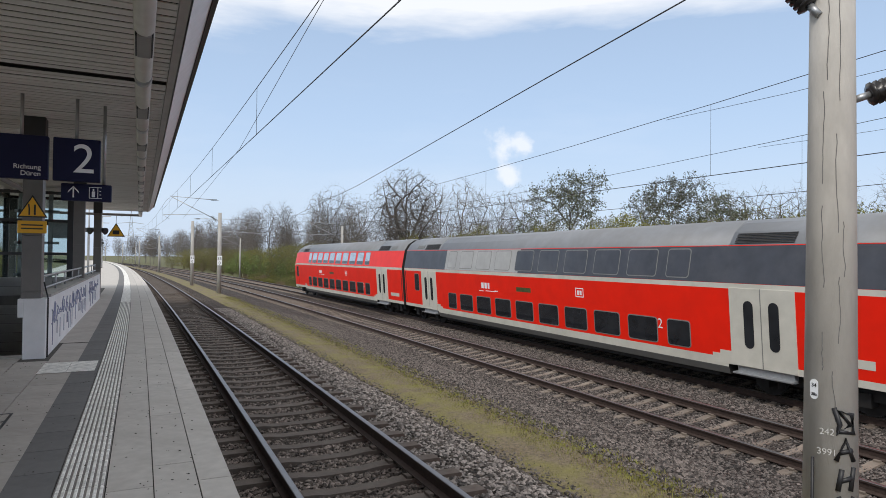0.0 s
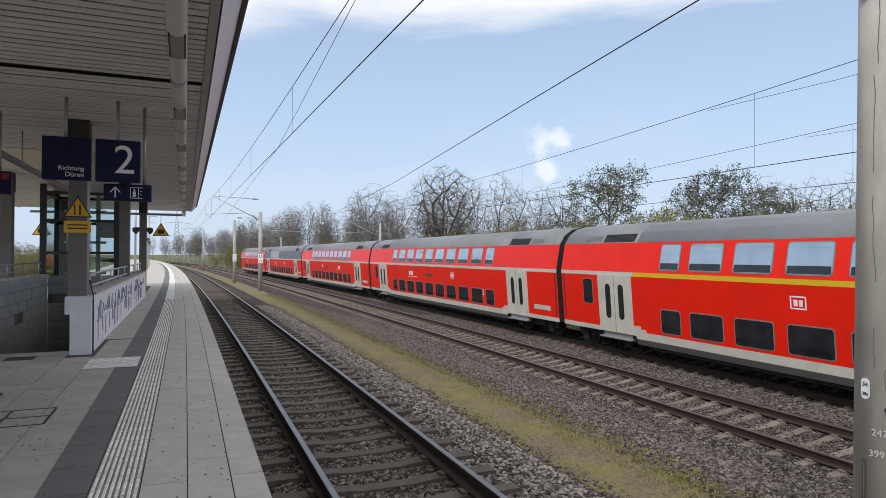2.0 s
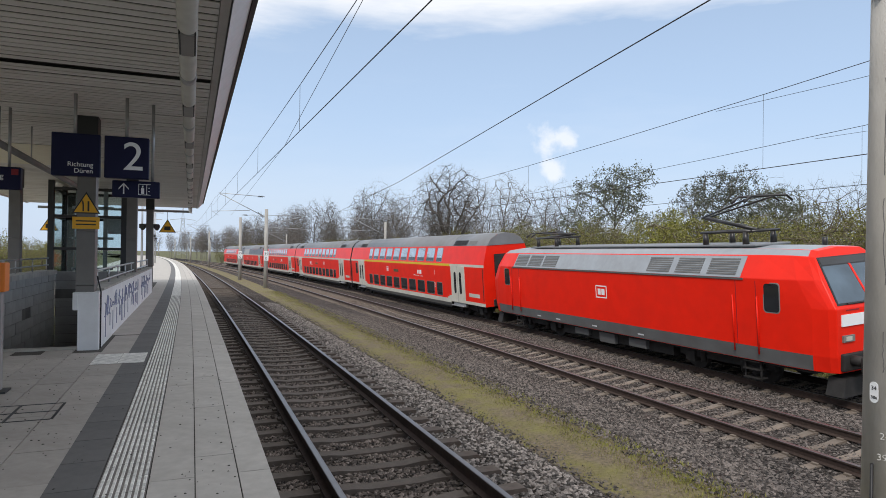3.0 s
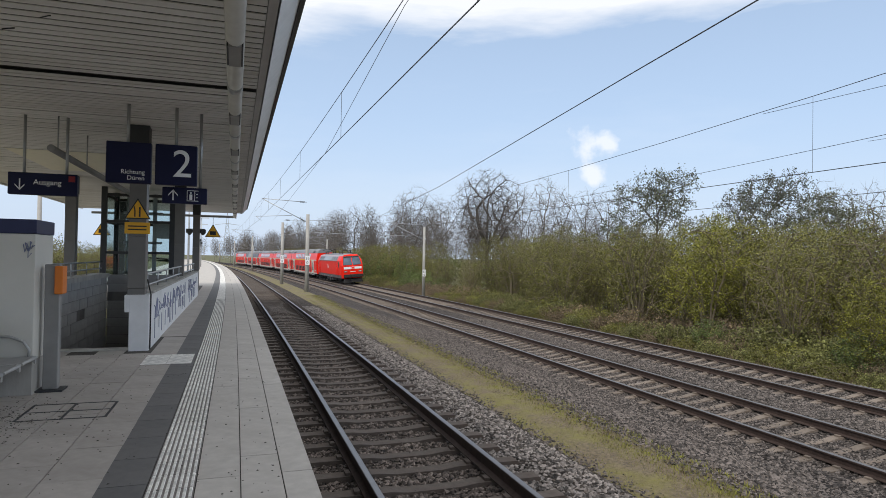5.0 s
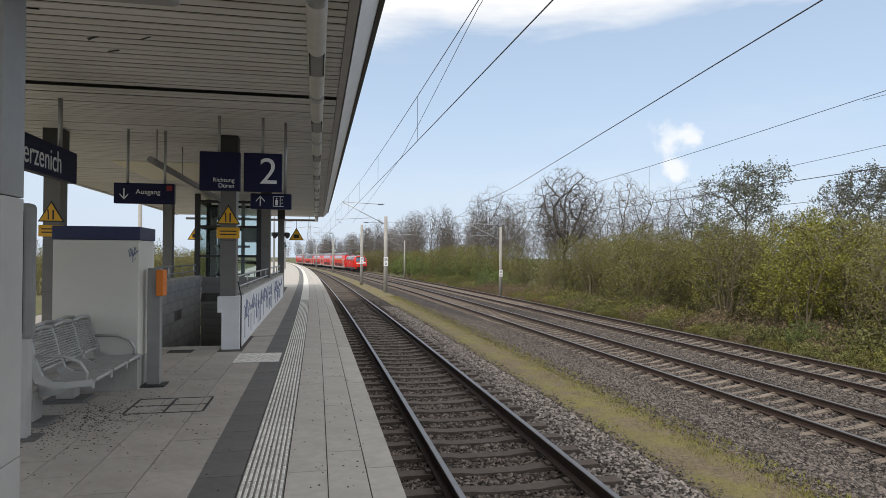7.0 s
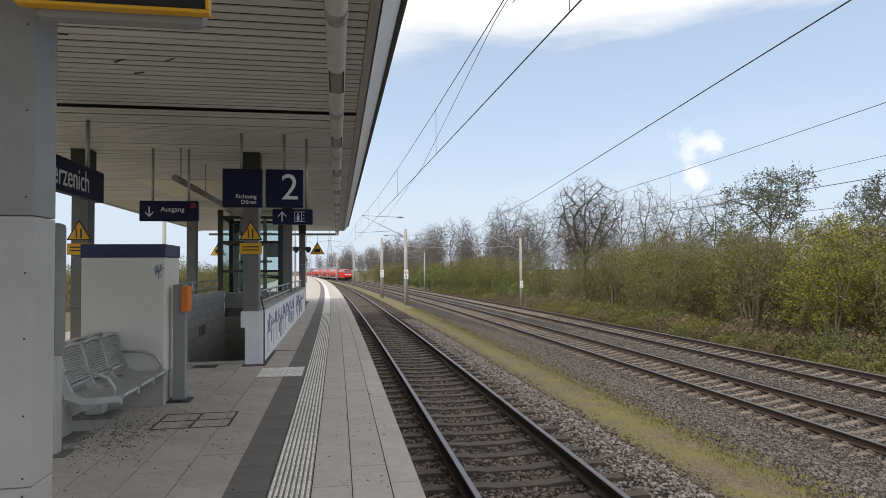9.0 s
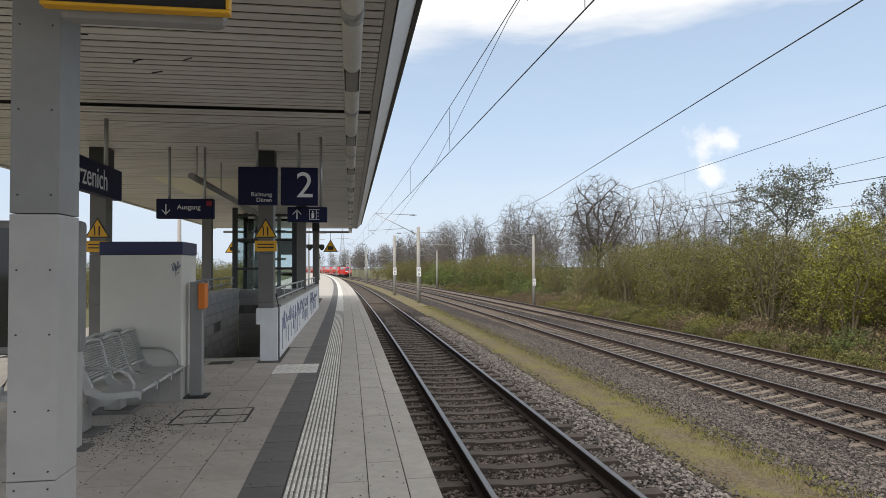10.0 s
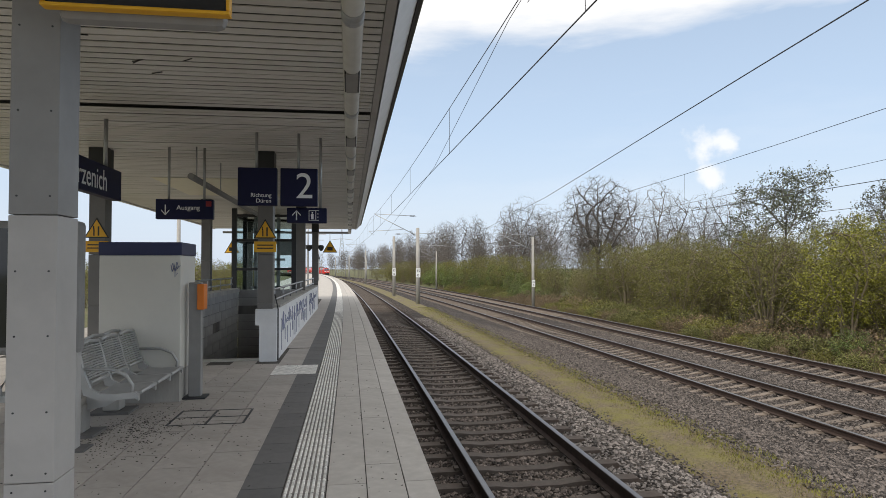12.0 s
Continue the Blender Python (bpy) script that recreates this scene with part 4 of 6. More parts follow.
def locomotive():
    lo = empty("electric_locomotive", label="red electric locomotive with grey skirt at the train's end", category="locomotive")
    # half outline: skirt, sole bar, belt, cant rail, roof edge, crown
    zs = (0.74, 1.14, 2.3, 2.98, 3.58, 3.74, 3.8)
    full = (1.43, 1.46, 1.46, 1.46, 1.1, 0.86, 0.0)
    nose = (1.2, 1.27, 1.29, 1.22, 1.02, 0.8, 0.0)

    def front(z):
        return 8.92 - max(0.0, z - 2.3) * 0.56 - max(0.0, 1.6 - z) * 0.06

    def ring(f, inset):
        """f: 0 at the full section, 1 at the nose; inset: distance behind the front face."""
        half = []
        for z, a, b in zip(zs, full, nose):
            zz = z - (0.06 if z > 3.5 else 0.0) * f
            half.append((a + (b - a) * f, front(zz) - inset, zz))
        return half

    sides = []
    for s in (-1, 1):
        for f, inset in ((1.0, 0.0), (0.62, 0.16), (0.25, 0.55), (0.0, 1.4)):
            sides.append([(x, s * y, z) for x, y, z in ring(f, inset)])
        if s < 0:
            sides.append([(x, -6.75, z) for x, z in zip(full, zs)])
            sides.append([(x, 6.75, z) for x, z in zip(full, zs)])
            a = len(sides)
    sides = sides[:a] + sides[a:][::-1]
    bm = bmesh.new()
    rows = []
    for half in sides:
        left = [bm.verts.new((-x, y, z)) for x, y, z in half]
        right = [bm.verts.new((x, y, z)) for x, y, z in half[:-1]][::-1]
        rows.append(left + right)
    n, k = len(rows[0]), len(zs)
    for j, (A, B) in enumerate(zip(rows, rows[1:])):
        for i in range(n - 1):
            f = bm.faces.new((A[i], B[i], B[i + 1], A[i + 1]))
            lev = i if i < k - 1 else n - 2 - i
            body = 2 <= j <= len(rows) - 4
            f.material_index = 1 if lev == 0 and body else (2 if lev >= 4 and 1 <= j <= len(rows) - 3 else 0)
        bm.faces.new((A[0], A[-1], B[-1], B[0])).material_index = 1
    for A in (rows[0], rows[-1]):
        for i in range(k - 1):
            m = n - 1 - i
            if m - 1 > i + 1:
                bm.faces.new((A[i], A[i + 1], A[m - 1], A[m])).material_index = 0
            else:
                bm.faces.new((A[i], A[i + 1], A[m])).material_index = 0
    bmesh.ops.recalc_face_normals(bm, faces=bm.faces[:])
    es = [e for e in bm.edges if len(e.link_faces) == 2 and e.calc_face_angle(0) > 0.3]
    bmesh.ops.bevel(bm, geom=es, offset=0.05, segments=2, affect="EDGES", profile=0.5, clamp_overlap=True)
    part("body", bm, ["red", "loco_grey", "loco_roof"], lo)
    for side in (-1, 1):
        # grey roof flank with louvred panels in a frame
        bm = bmesh.new()
        side_plate(bm, -6.3, 6.6, 2.99, 3.56, 1.455, 1.113, side, 0, 0.012)
        part("roof_flank", bm, "loco_roof", lo)
        for y in (-5.6, -4.3, -3.0, 3.6, 4.8, 6.0):
            bm = bmesh.new()
            for q in range(7):
                f = 0.12 + q * 0.115
                side_plate(bm, y - 0.52, y + 0.52, 2.99 + 0.57 * f, 2.99 + 0.57 * (f + 0.07), 1.455 - 0.342 * f, 1.455 - 0.342 * (f + 0.07), side, 0, 0.03)
            part("louvre", bm, "train_grey", lo)
        bm = bmesh.new()
        side_plate(bm, -6.4, 6.7, 2.93, 2.98, 1.458, 1.46, side, 0, 0.03)
        part("gutter", bm, "train_grey", lo)
        for s in (-1, 1):
            pane_plate("cab", *sorted((s * 7.05, s * 7.5)), 2.12, 2.86, 1.455, 1.45, side, lo, "pane_dark")
            for y in (6.05, 6.85):
                part("grab_rail", tb([(side * 1.5, s * y, 0.95), (side * 1.5, s * y, 2.5)], 0.022), "red", lo)
            bm = bmesh.new()
            for y in (6.12, 6.78):
                side_plate(bm, *sorted((s * y, s * (y + 0.02))), 1.15, 2.92, 1.46, 1.46, side, 0, 0.002)
            part("door_seam", bm, "maroon", lo)
            bm = bmesh.new()
            for z in (0.22, 0.46, 0.68):
                box(bm, *sorted((side * 1.1, side * 1.4)), *sorted((s * 6.2, s * 6.75)), z, z + 0.03)
            box(bm, *sorted((side * 1.3, side * 1.34)), *sorted((s * 6.2, s * 6.24)), 0.2, 0.76)
            box(bm, *sorted((side * 1.3, side * 1.34)), *sorted((s * 6.71, s * 6.75)), 0.2, 0.76)
            part("cab_step", bm, "train_black", lo)
        bm = bmesh.new()
        for a, b, c, d in ((-0.33, 0.33, 1.98, 2.02), (-0.33, 0.33, 2.4, 2.44), (-0.33, -0.29, 1.98, 2.44), (0.29, 0.33, 1.98, 2.44), (-0.2, -0.02, 2.1, 2.32), (0.03, 0.2, 2.1, 2.32)):
            side_plate(bm, a, b, c, d, 1.46, 1.46, side, 0, 0.004)
        part("maker_mark", bm, "sign_white", lo)
        for y in (-2.2, 0.4, 2.9, 4.4):
            bm = bmesh.new()
            side_plate(bm, y, y + 0.3, 0.86, 0.91, 1.44, 1.445, side, 0, 0.004)
            part("lettering_bar", bm, "sign_grey", lo)
        for y, a, b in ((-1.6, 0.35, 0.8), (0.1, 0.28, 0.7), (1.7, 0.4, 0.8)):
            part("equipment_box", bx(*sorted((side * 0.8, side * 1.25)), y - 0.45, y + 0.45, a, b, bevel=0.02), "loco_grey", lo)
    for s in (-1, 1):
        def slab(x0, x1, z0, z1, w0, w1, out):
            """A plate on the raked front, narrowing from w0 to w1."""
            b = bmesh.new()
            vs = [b.verts.new((x * w, s * (front(z) + d), z)) for d in (-0.02, out) for x, z, w in ((x0, z0, w0), (x1, z0, w0), (x1, z1, w1), (x0, z1, w1))]
            for q in ((0, 1, 2, 3), (4, 7, 6, 5), (0, 4, 5, 1), (1, 5, 6, 2), (2, 6, 7, 3), (3, 7, 4, 0)):
                b.faces.new([vs[i] for i in q])
            bmesh.ops.recalc_face_normals(b, faces=b.faces[:])
            return b
        part("windscreen_frame", slab(-1, 1, 2.38, 3.52, 1.19, 1.0, 0.012), "black", lo)
        part("windscreen", slab(-0.97, -0.04, 2.43, 3.3, 1.17, 1.02, 0.02), "windscreen", lo)
        part("windscreen", slab(0.04, 0.97, 2.43, 3.3, 1.17, 1.02, 0.02), "windscreen", lo)
        part("pillar", slab(-0.035, 0.035, 2.4, 3.32, 1, 1, 0.03), "red", lo)
        part("sun_strip", slab(-0.96, 0.96, 3.33, 3.5, 1.01, 0.99, 0.016), "pane_dark", lo)
        for x in (-1, 1):
            part("pale_panel", slab(*sorted((x * 0.25, x * 1.14)), 1.88, 2.16, 1, 1, 0.02), "sign_white", lo)
            part("headlight", slab(*sorted((x * 0.72, x * 1.12)), 1.5, 1.66, 1, 1, 0.03), "rubber", lo)
            part("marker_light", slab(*sorted((x * 0.84, x * 1.04)), 1.53, 1.63, 1, 1, 0.045), "train_white", lo)
            part("wiper", slab(*sorted((x * 0.15, x * 0.85)), 2.4, 2.43, 1, 1, 0.05), "black", lo)
            part("vent_slot", slab(*sorted((x * 0.5, x * 0.95)), 2.24, 2.27, 1, 1, 0.006), "maroon", lo)
            bm = bmesh.new()
            tube(bm, [(x * 0.87, s * 8.8, 1.05), (x * 0.87, s * 9.35, 1.05)], 0.13, 12)
            box(bm, x * 0.87 - 0.3, x * 0.87 + 0.3, *sorted((s * 9.35, s * 9.44)), 0.84, 1.22, bevel=0.04)
            part("buffer", bm, "train_black", lo)
            bm = bmesh.new()
            tube(bm, [(x * 0.4, s * 8.95, 0.98), (x * 0.42, s * 9.15, 0.7), (x * 0.4, s * 9.0, 0.45)], 0.03)
            part("brake_hose", bm, "train_black", lo)
        part("mark_panel", slab(-0.2, 0.2, 1.88, 2.16, 1, 1, 0.024), "sign_white", lo)
        part("mark_bar", slab(-0.16, 0.16, 1.92, 2.12, 1, 1, 0.028), "red", lo)
        part("number_bar", slab(-0.34, 0.34, 1.5, 1.6, 1, 1, 0.006), "sign_grey", lo)
        bm = bmesh.new()
        prism(bm, [(-1.25, 0.18), (-0.3, 0.18), (0, 0.3), (0.3, 0.18), (1.25, 0.18), (1.1, 0.62), (-1.1, 0.62)], "y", *sorted((s * 8.5, s * 8.95)))
        part("plough", bm, "train_black", lo)
        bm = bmesh.new()
        box(bm, -1.18, 1.18, *sorted((s * 8.2, s * 8.98)), 0.8, 1.22, bevel=0.03)
        box(bm, -0.25, 0.25, *sorted((s * 8.9, s * 9.25)), 0.85, 1.15, bevel=0.03)
        part("buffer_beam", bm, "train_black", lo)
        bogie(lo, s * 5.2)
    bm = bmesh.new()
    box(bm, -1.1, 1.1, -3.2, 3.2, 0.3, 0.85)
    box(bm, -1.3, 1.3, -8.3, 8.3, 0.66, 0.78)
    part("underframe", bm, "train_black", lo)
    bm = bmesh.new()
    box(bm, -0.7, 0.7, -6.2, 6.2, 3.79, 3.85, bevel=0.02)
    part("roof_walk", bm, "train_roof", lo)
    bm = bmesh.new()
    tube(bm, [(0.35, -7.5, 3.75), (0.35, -7.5, 3.98)], 0.07, 8)
    part("horn", bm, "insul", lo)
    for s, up in ((1, 0.1), (-1, 0.85)):
        bm = bmesh.new()
        b = s * 5.0
        for x in (-0.55, 0.55):
            for y in (-0.75, 0.75):
                tube(bm, [(x, b + y, 3.8), (x, b + y, 4.2)], [0.1, 0.07], 8)
            tube(bm, [(x, b - 0.95, 4.22), (x, b + 0.95, 4.22)], 0.045)
        for y in (-0.95, 0.95):
            tube(bm, [(-0.55, b + y, 4.22), (0.55, b + y, 4.22)], 0.045)
        part("pantograph_base", bm, "insul", lo)
        bm = bmesh.new()
        knee = Vector((0, b - s * 1.3, 4.3 + up * 0.45))
        tube(bm, [(0, b + s * 0.7, 4.24), knee], 0.06)
        for x in (-0.3, 0.3):
            tube(bm, [(x * 0.4, knee.y, knee.z), (x * 1.4, b + s * 0.9, 4.34 + up)], 0.032)
        for dy in (-0.22, 0.22):
            tube(bm, [(-0.95, b + s * 0.9 + dy, 4.2 + up), (-0.7, b + s * 0.9 + dy, 4.36 + up), (0.7, b + s * 0.9 + dy, 4.36 + up), (0.95, b + s * 0.9 + dy, 4.2 + up)], 0.035)
        part("pantograph", bm, "insul", lo)
    return lo


coach_a = coach("red double-deck control coach leading the train away", front=True)
coach_b = coach("red double-deck coach with black and grey spray paint", sprayed=True)
coach_c = coach("red double-deck second class coach with pale doors", turned=True)
coach_d = coach("red double-deck second class coach with pale doors")
coach_e = coach("red double-deck coach with yellow first class stripe", first=True, turned=True)
loco = locomotive()


# ---- station things ----
build_canopy()
for x in (-2.115, -4.9):
    for y in (3.285, 11.6, 19.8, 28.0):
        if x < -4 and y < 4:
            continue
        column(x, y, 0.213 if y < 5 else 0.26, 0.223 if y < 5 else 0.3, 0.9 if x > -3 and 5 < y < 25 else 0.0)


def stair_well():
    w = empty("stairwell", label="stairwell with grey block walls going down from the platform", category="stairwell", kind="structure")
    r = random.Random(2)
    # side wall of blocks, end wall of blocks
    meshes = {}
    def blk(a, b, c):
        k = (round(a, 2), round(b, 2), round(c, 2))
        if k not in meshes:
            bm = bx(-a / 2, a / 2, -b / 2, b / 2, -c / 2, c / 2)
            me = bpy.data.meshes.new("block")
            bm.to_mesh(me)
            bm.free()
            me.materials.append(M["block"])
            meshes[k] = me
        return meshes[k]
    z = -1.8
    row = 0
    while z < 0.8:
        h = 0.27
        y = HY0 + (0.3 if row % 2 else 0.0)
        while y < 21.9:
            l = min(0.9, 22.0 - y)
            if r.random() > 0.02:
                share("block", blk(0.3, l - 0.012, h - 0.012), w, pose(HX0 - 0.15 + r.uniform(-0.004, 0.004), y + l / 2, z + h / 2))
            y += l
        x = HX0
        while x < HX1 - 0.1:
            l = min(0.7, HX1 - x)
            if r.random() > 0.03:
                share("block", blk(l - 0.012, 0.3, h - 0.012), w, pose(x + l / 2, 22.15, z + h / 2))
            x += l
        z += h
        row += 1
    bm = bmesh.new()
    box(bm, HX0 - 0.29, HX0 - 0.02, HY0, 22.0, -2.2, 0.78)
    box(bm, HX0, HX1, 22.02, 22.28, -2.2, 0.78)
    part("wall_core", bm, "concrete_dark", w)
    part("wall_coping", bx(HX0 - 0.36, HX0 + 0.05, HY0 - 0.1, 22.0, 0.83, 0.95), "concrete", w)
    part("stair_floor", bx(HX0, HX1, HY0, 22.0, -2.3, -2.2), "concrete_dark", w)
    for k in range(12):
        part("step", bx(HX0, HX1, HY0 + k * 0.3, HY0 + (k + 1) * 0.3 + 0.02, -2.2, -0.02 - (k + 1) * 0.17), "concrete", w)


stair_well()


def stair_parapet():
    p = empty("stair_parapet", label="white rendered parapet with scrawled graffiti beside the stairs", category="wall", kind="structure")
    bm = bmesh.new()
    box(bm, -2.2, -1.9, 11.34, 25.9, -0.02, 0.9, bevel=0.01)
    box(bm, -2.27, -2.19, 11.34, 11.7, 0.62, 0.9, bevel=0.01)
    part("parapet_wall", bm, "white_wall", p)
    part("parapet_coping", bx(-2.21, -1.885, 11.75, 25.9, 0.904, 0.945), "concrete", p)
    # scrawled strokes
    r = random.Random(7)
    bm = bmesh.new()
    for row in (0,):
        y = 12.0
        while y < 24.5:
            if not (19.0 < y < 20.2):
                pts = [(-1.895, y + r.uniform(-0.1, 0.25), r.uniform(0.42, 0.62)) for _ in range(2)] + [(-1.895, y + r.uniform(0, 0.3), r.uniform(0.55, 0.8)) for _ in range(2)]
                for a, b in zip(pts, pts[1:]):
                    tube(bm, [a, b], 0.011, 4)
                if r.random() < 0.5:
                    yy = y + r.uniform(0, 0.3)
                    tube(bm, [(-1.895, yy, 0.45), (-1.895, yy + 0.01, r.uniform(0.08, 0.25))], 0.006, 4)
            y += r.uniform(0.2, 0.36)
    part("graffiti", bm, "ink", p)
    bm = bmesh.new()
    tube(bm, [(-1.885, 11.42, 0.0), (-1.885, 11.42, 0.9), (-1.95, 11.5, 1.15)], 0.012)
    part("cable", bm, "black", p)
    rl = empty("parapet_railing", label="grey steel handrail on the stair parapet", category="railing")
    for z in (1.02, 1.22):
        part("rail", tb([(-2.05, 12.2, z), (-2.05, 25.6, z)], 0.022), "galv", rl)
    for k in range(9):
        y = 12.3 + k * 1.65
        part("post", tb([(-2.05, y, 0.94), (-2.05, y, 1.24)], 0.016), "galv", rl)
    r2 = empty("stairwell_railing", label="steel railing on the stairwell's block wall", category="railing")
    for z in (1.1, 1.3):
        part("rail", tb([(HX0 - 0.15, 12.5, z), (HX0 - 0.15, 21.8, z)], 0.022), "galv", r2)
    for k in range(6):
        y = 12.8 + k * 1.75
        part("post", tb([(HX0 - 0.15, y, 0.94), (HX0 - 0.15, y, 1.32)], 0.016), "galv", r2)


stair_parapet()


def lift_tower():
    t = empty("lift_tower", label="glazed lift shaft with dark steel frame", category="lift")
    x0, x1, y0, y1 = -4.55, -2.55, 22.4, 24.6
    for x in (x0, x1):
        for y in (y0, y1):
            part("post", bx(x - 0.08, x + 0.08, y - 0.08, y + 0.08, -0.02, 3.69), "steel_dark", t)
    for z in (0.55, 1.55, 2.55, 3.4):
        for y in (y0, y1):
            part("transom", bx(x0 + 0.08, x1 - 0.08, y - 0.05, y + 0.05, z, z + 0.09), "steel_dark", t)
        for x in (x0, x1):
            part("transom", bx(x - 0.05, x + 0.05, y0 + 0.08, y1 - 0.08, z, z + 0.09), "steel_dark", t)
    for z0, z1 in ((0.65, 1.54), (1.65, 2.54), (2.65, 3.39)):
        for y in (y0, y1):
            ob = part("pane", bx(x0 + 0.09, x1 - 0.09, y - 0.008, y + 0.008, z0, z1), "lift_glass", t)
            ob.visible_shadow = False
        for x in (x0, x1):
            ob = part("pane", bx(x - 0.008, x + 0.008, y0 + 0.09, y1 - 0.09, z0, z1), "lift_glass", t)
            ob.visible_shadow = False
    bm = bmesh.new()
    box(bm, x0 + 0.5, x0 + 0.62, y0 + 1.0, y0 + 1.12, -0.02, 3.6)
    box(bm, x1 - 0.7, x1 - 0.58, y0 + 1.0, y0 + 1.12, -0.02, 3.6)
    for z in (0.9, 1.9, 2.9):
        box(bm, x0 + 0.4, x1 - 0.4, y0 + 1.0, y0 + 1.08, z, z + 0.08)
    box(bm, x1 - 0.55, x1 - 0.1, y0 + 0.8, y0 + 1.4, 2.1, 2.6)
    part("guide_rail", bm, "galv", t)


lift_tower()


def hanging_sign(name, label, x0, x1, y, z0, z1, rods, texts=(), tilt=0.0):
    s = empty(name, pose(0, y, 0), label=label, category="sign")
    bm = bmesh.new()
    box(bm, x0, x1, -0.06, 0.06, z0, z1, bevel=0.012)
    part("panel", bm, "sign_blue", s)
    for x in rods:
        part("hanger", tb([(x, 0, z1 - 0.02), (x, 0, CZ)], 0.022, 8), "galv", s)
    for body, size, x, z, al in texts:
        writing("lettering", body, size, pose(x, -0.064, z, 90), "sign_white", s, al)
    return s


SY = 9.9
s1 = hanging_sign("direction_sign", "dark blue hanging direction sign lettered Richtung Düren", -2.32, -1.74, SY, 2.57, 3.15, (-2.05,), (("Richtung", 0.088, -1.82, 2.7, "RIGHT"), ("Düren", 0.088, -1.82, 2.615, "RIGHT")))
s2 = hanging_sign("platform_number_sign", "dark blue hanging sign with white platform number", -1.69, -1.13, SY, 2.57, 3.15, (-1.42,), (("2", 0.56, -1.33, 2.69, "CENTER"),))
s3 = hanging_sign("lift_sign", "dark blue hanging sign with arrow and lift symbol", -1.62, -1.0, SY + 0.3, 2.33, 2.57, (-1.1,), ())


def arrow(parent, x, z, h, up, y=-0.066):
    bm = bmesh.new()
    s = 1 if up else -1
    box(bm, x - 0.009, x + 0.009, y, y + 0.01, z - h / 2, z + h / 2)
    for k in (-1, 1):
        p = [(x, z + s * h / 2 + s * 0.012), (x + k * 0.065, z + s * (h / 2 - 0.065)), (x + k * 0.065, z + s * (h / 2 - 0.085)), (x, z + s * (h / 2 - 0.012))]
        prism(bm, p, "y", y, y + 0.01)
    part("arrow", bm, "sign_white", parent)


arrow(s3, -1.47, 2.45, 0.15, True)
bm = bmesh.new()
for a, b, c, d in ((-1.28, -1.12, 2.37, 2.378), (-1.28, -1.12, 2.522, 2.53), (-1.28, -1.272, 2.37, 2.53), (-1.175, -1.167, 2.37, 2.53), (-1.245, -1.205, 2.39, 2.47), (-1.235, -1.215, 2.48, 2.505), (-1.15, -1.13, 2.42, 2.43), (-1.15, -1.13, 2.47, 2.48)):
    box(bm, a, b, -0.068, -0.06, c, d)
part("lift_symbol", bm, "sign_white", s3)

s4 = hanging_sign("exit_sign", "dark blue hanging sign lettered Ausgang with down arrow", -3.9, -2.96, 11.3, 2.46, 2.8, (-3.7, -3.12), (("Ausgang", 0.115, -3.56, 2.62, "LEFT"),))
arrow(s4, -3.74, 2.62, 0.17, False)
part("red_symbol", bx(-3.08, -2.99, -0.066, -0.06, 2.68, 2.77), "maroon", s4)


def name_sign():
    n = empty("station_name_sign", label="dark blue hanging station name sign lettered Merzenich", category="sign")
    X = -4.0
    bm = bmesh.new()
    box(bm, X - 0.06, X + 0.06, 7.0, 9.75, 2.6, 3.03, bevel=0.012)
    part("panel", bm, "sign_blue", n)
    for y in (7.5, 9.3):
        part("hanger", tb([(X, y, 3.02), (X, y, CZ)], 0.03, 8), "galv", n)
    writing("lettering", "Merzenich", 0.4, Matrix(((0, 0, 1, X + 0.063), (1, 0, 0, 9.2), (0, 1, 0, 2.68), (0, 0, 0, 1))), "sign_white", n, "RIGHT").scale = (0.82, 1, 1)


name_sign()


def warning_sign(x, y, z, scale=1.0, plate=True, hang=False):
    s = empty("warning_sign", pose(x, y, z), label="yellow triangular warning sign with black border" + (" over a small text plate" if plate else ""), category="sign", group="warning signs")
    a = (0.2 if plate else 0.24) * scale
    tri = lambda k: [(-a * k, -a * 0.58 * k), (a * k, -a * 0.58 * k), (0, a * 1.15 * k)]
    bm = bmesh.new()
    prism(bm, tri(1), "y", -0.006, 0.006)
    part("border", bm, "black", s)
    bm = bmesh.new()
    prism(bm, tri(0.84), "y", -0.012, -0.007)
    part("face", bm, "yellow", s)
    bm = bmesh.new()
    if plate:
        prism(bm, [(-0.05, -0.08), (-0.03, -0.08), (-0.03, 0.02), (-0.04, 0.09), (-0.06, 0.09), (-0.05, 0.02)], "y", -0.016, -0.0125)
        prism(bm, [(0.02, -0.08), (0.045, -0.08), (0.045, 0.08), (0.02, 0.08)], "y", -0.016, -0.0125)
    else:
        box(bm, -0.09 * scale, 0.09 * scale, -0.016, -0.0125, -0.07 * scale, 0.05 * scale)
    part("symbol", bm, "black", s)
    if plate:
        bm = bmesh.new()
        box(bm, -0.19, 0.19, -0.012, 0.006, -0.36, -0.17, bevel=0.008)
        part("text_plate", bm, "yellow", s)
        bm = bmesh.new()
        for z0 in (-0.245, -0.3):
            box(bm, -0.14, 0.14, -0.015, -0.0125, z0, z0 + 0.02)
        part("text_bar", bm, "black", s)
    if hang:
        part("chain", tb([(0, 0, a), (0, 0, CZ - 0.18 - z)], 0.012), "steel_dark", s)
    return s


warning_sign(-2.115, 11.443, 2.26)
warning_sign(-4.9, 11.443, 2.26)
warning_sign(-1.66, CY1 + 0.55, 2.68, 1.6, False, True)
warning_sign(-6.69, CY1 + 0.55, 2.65, 1.6, False, True)


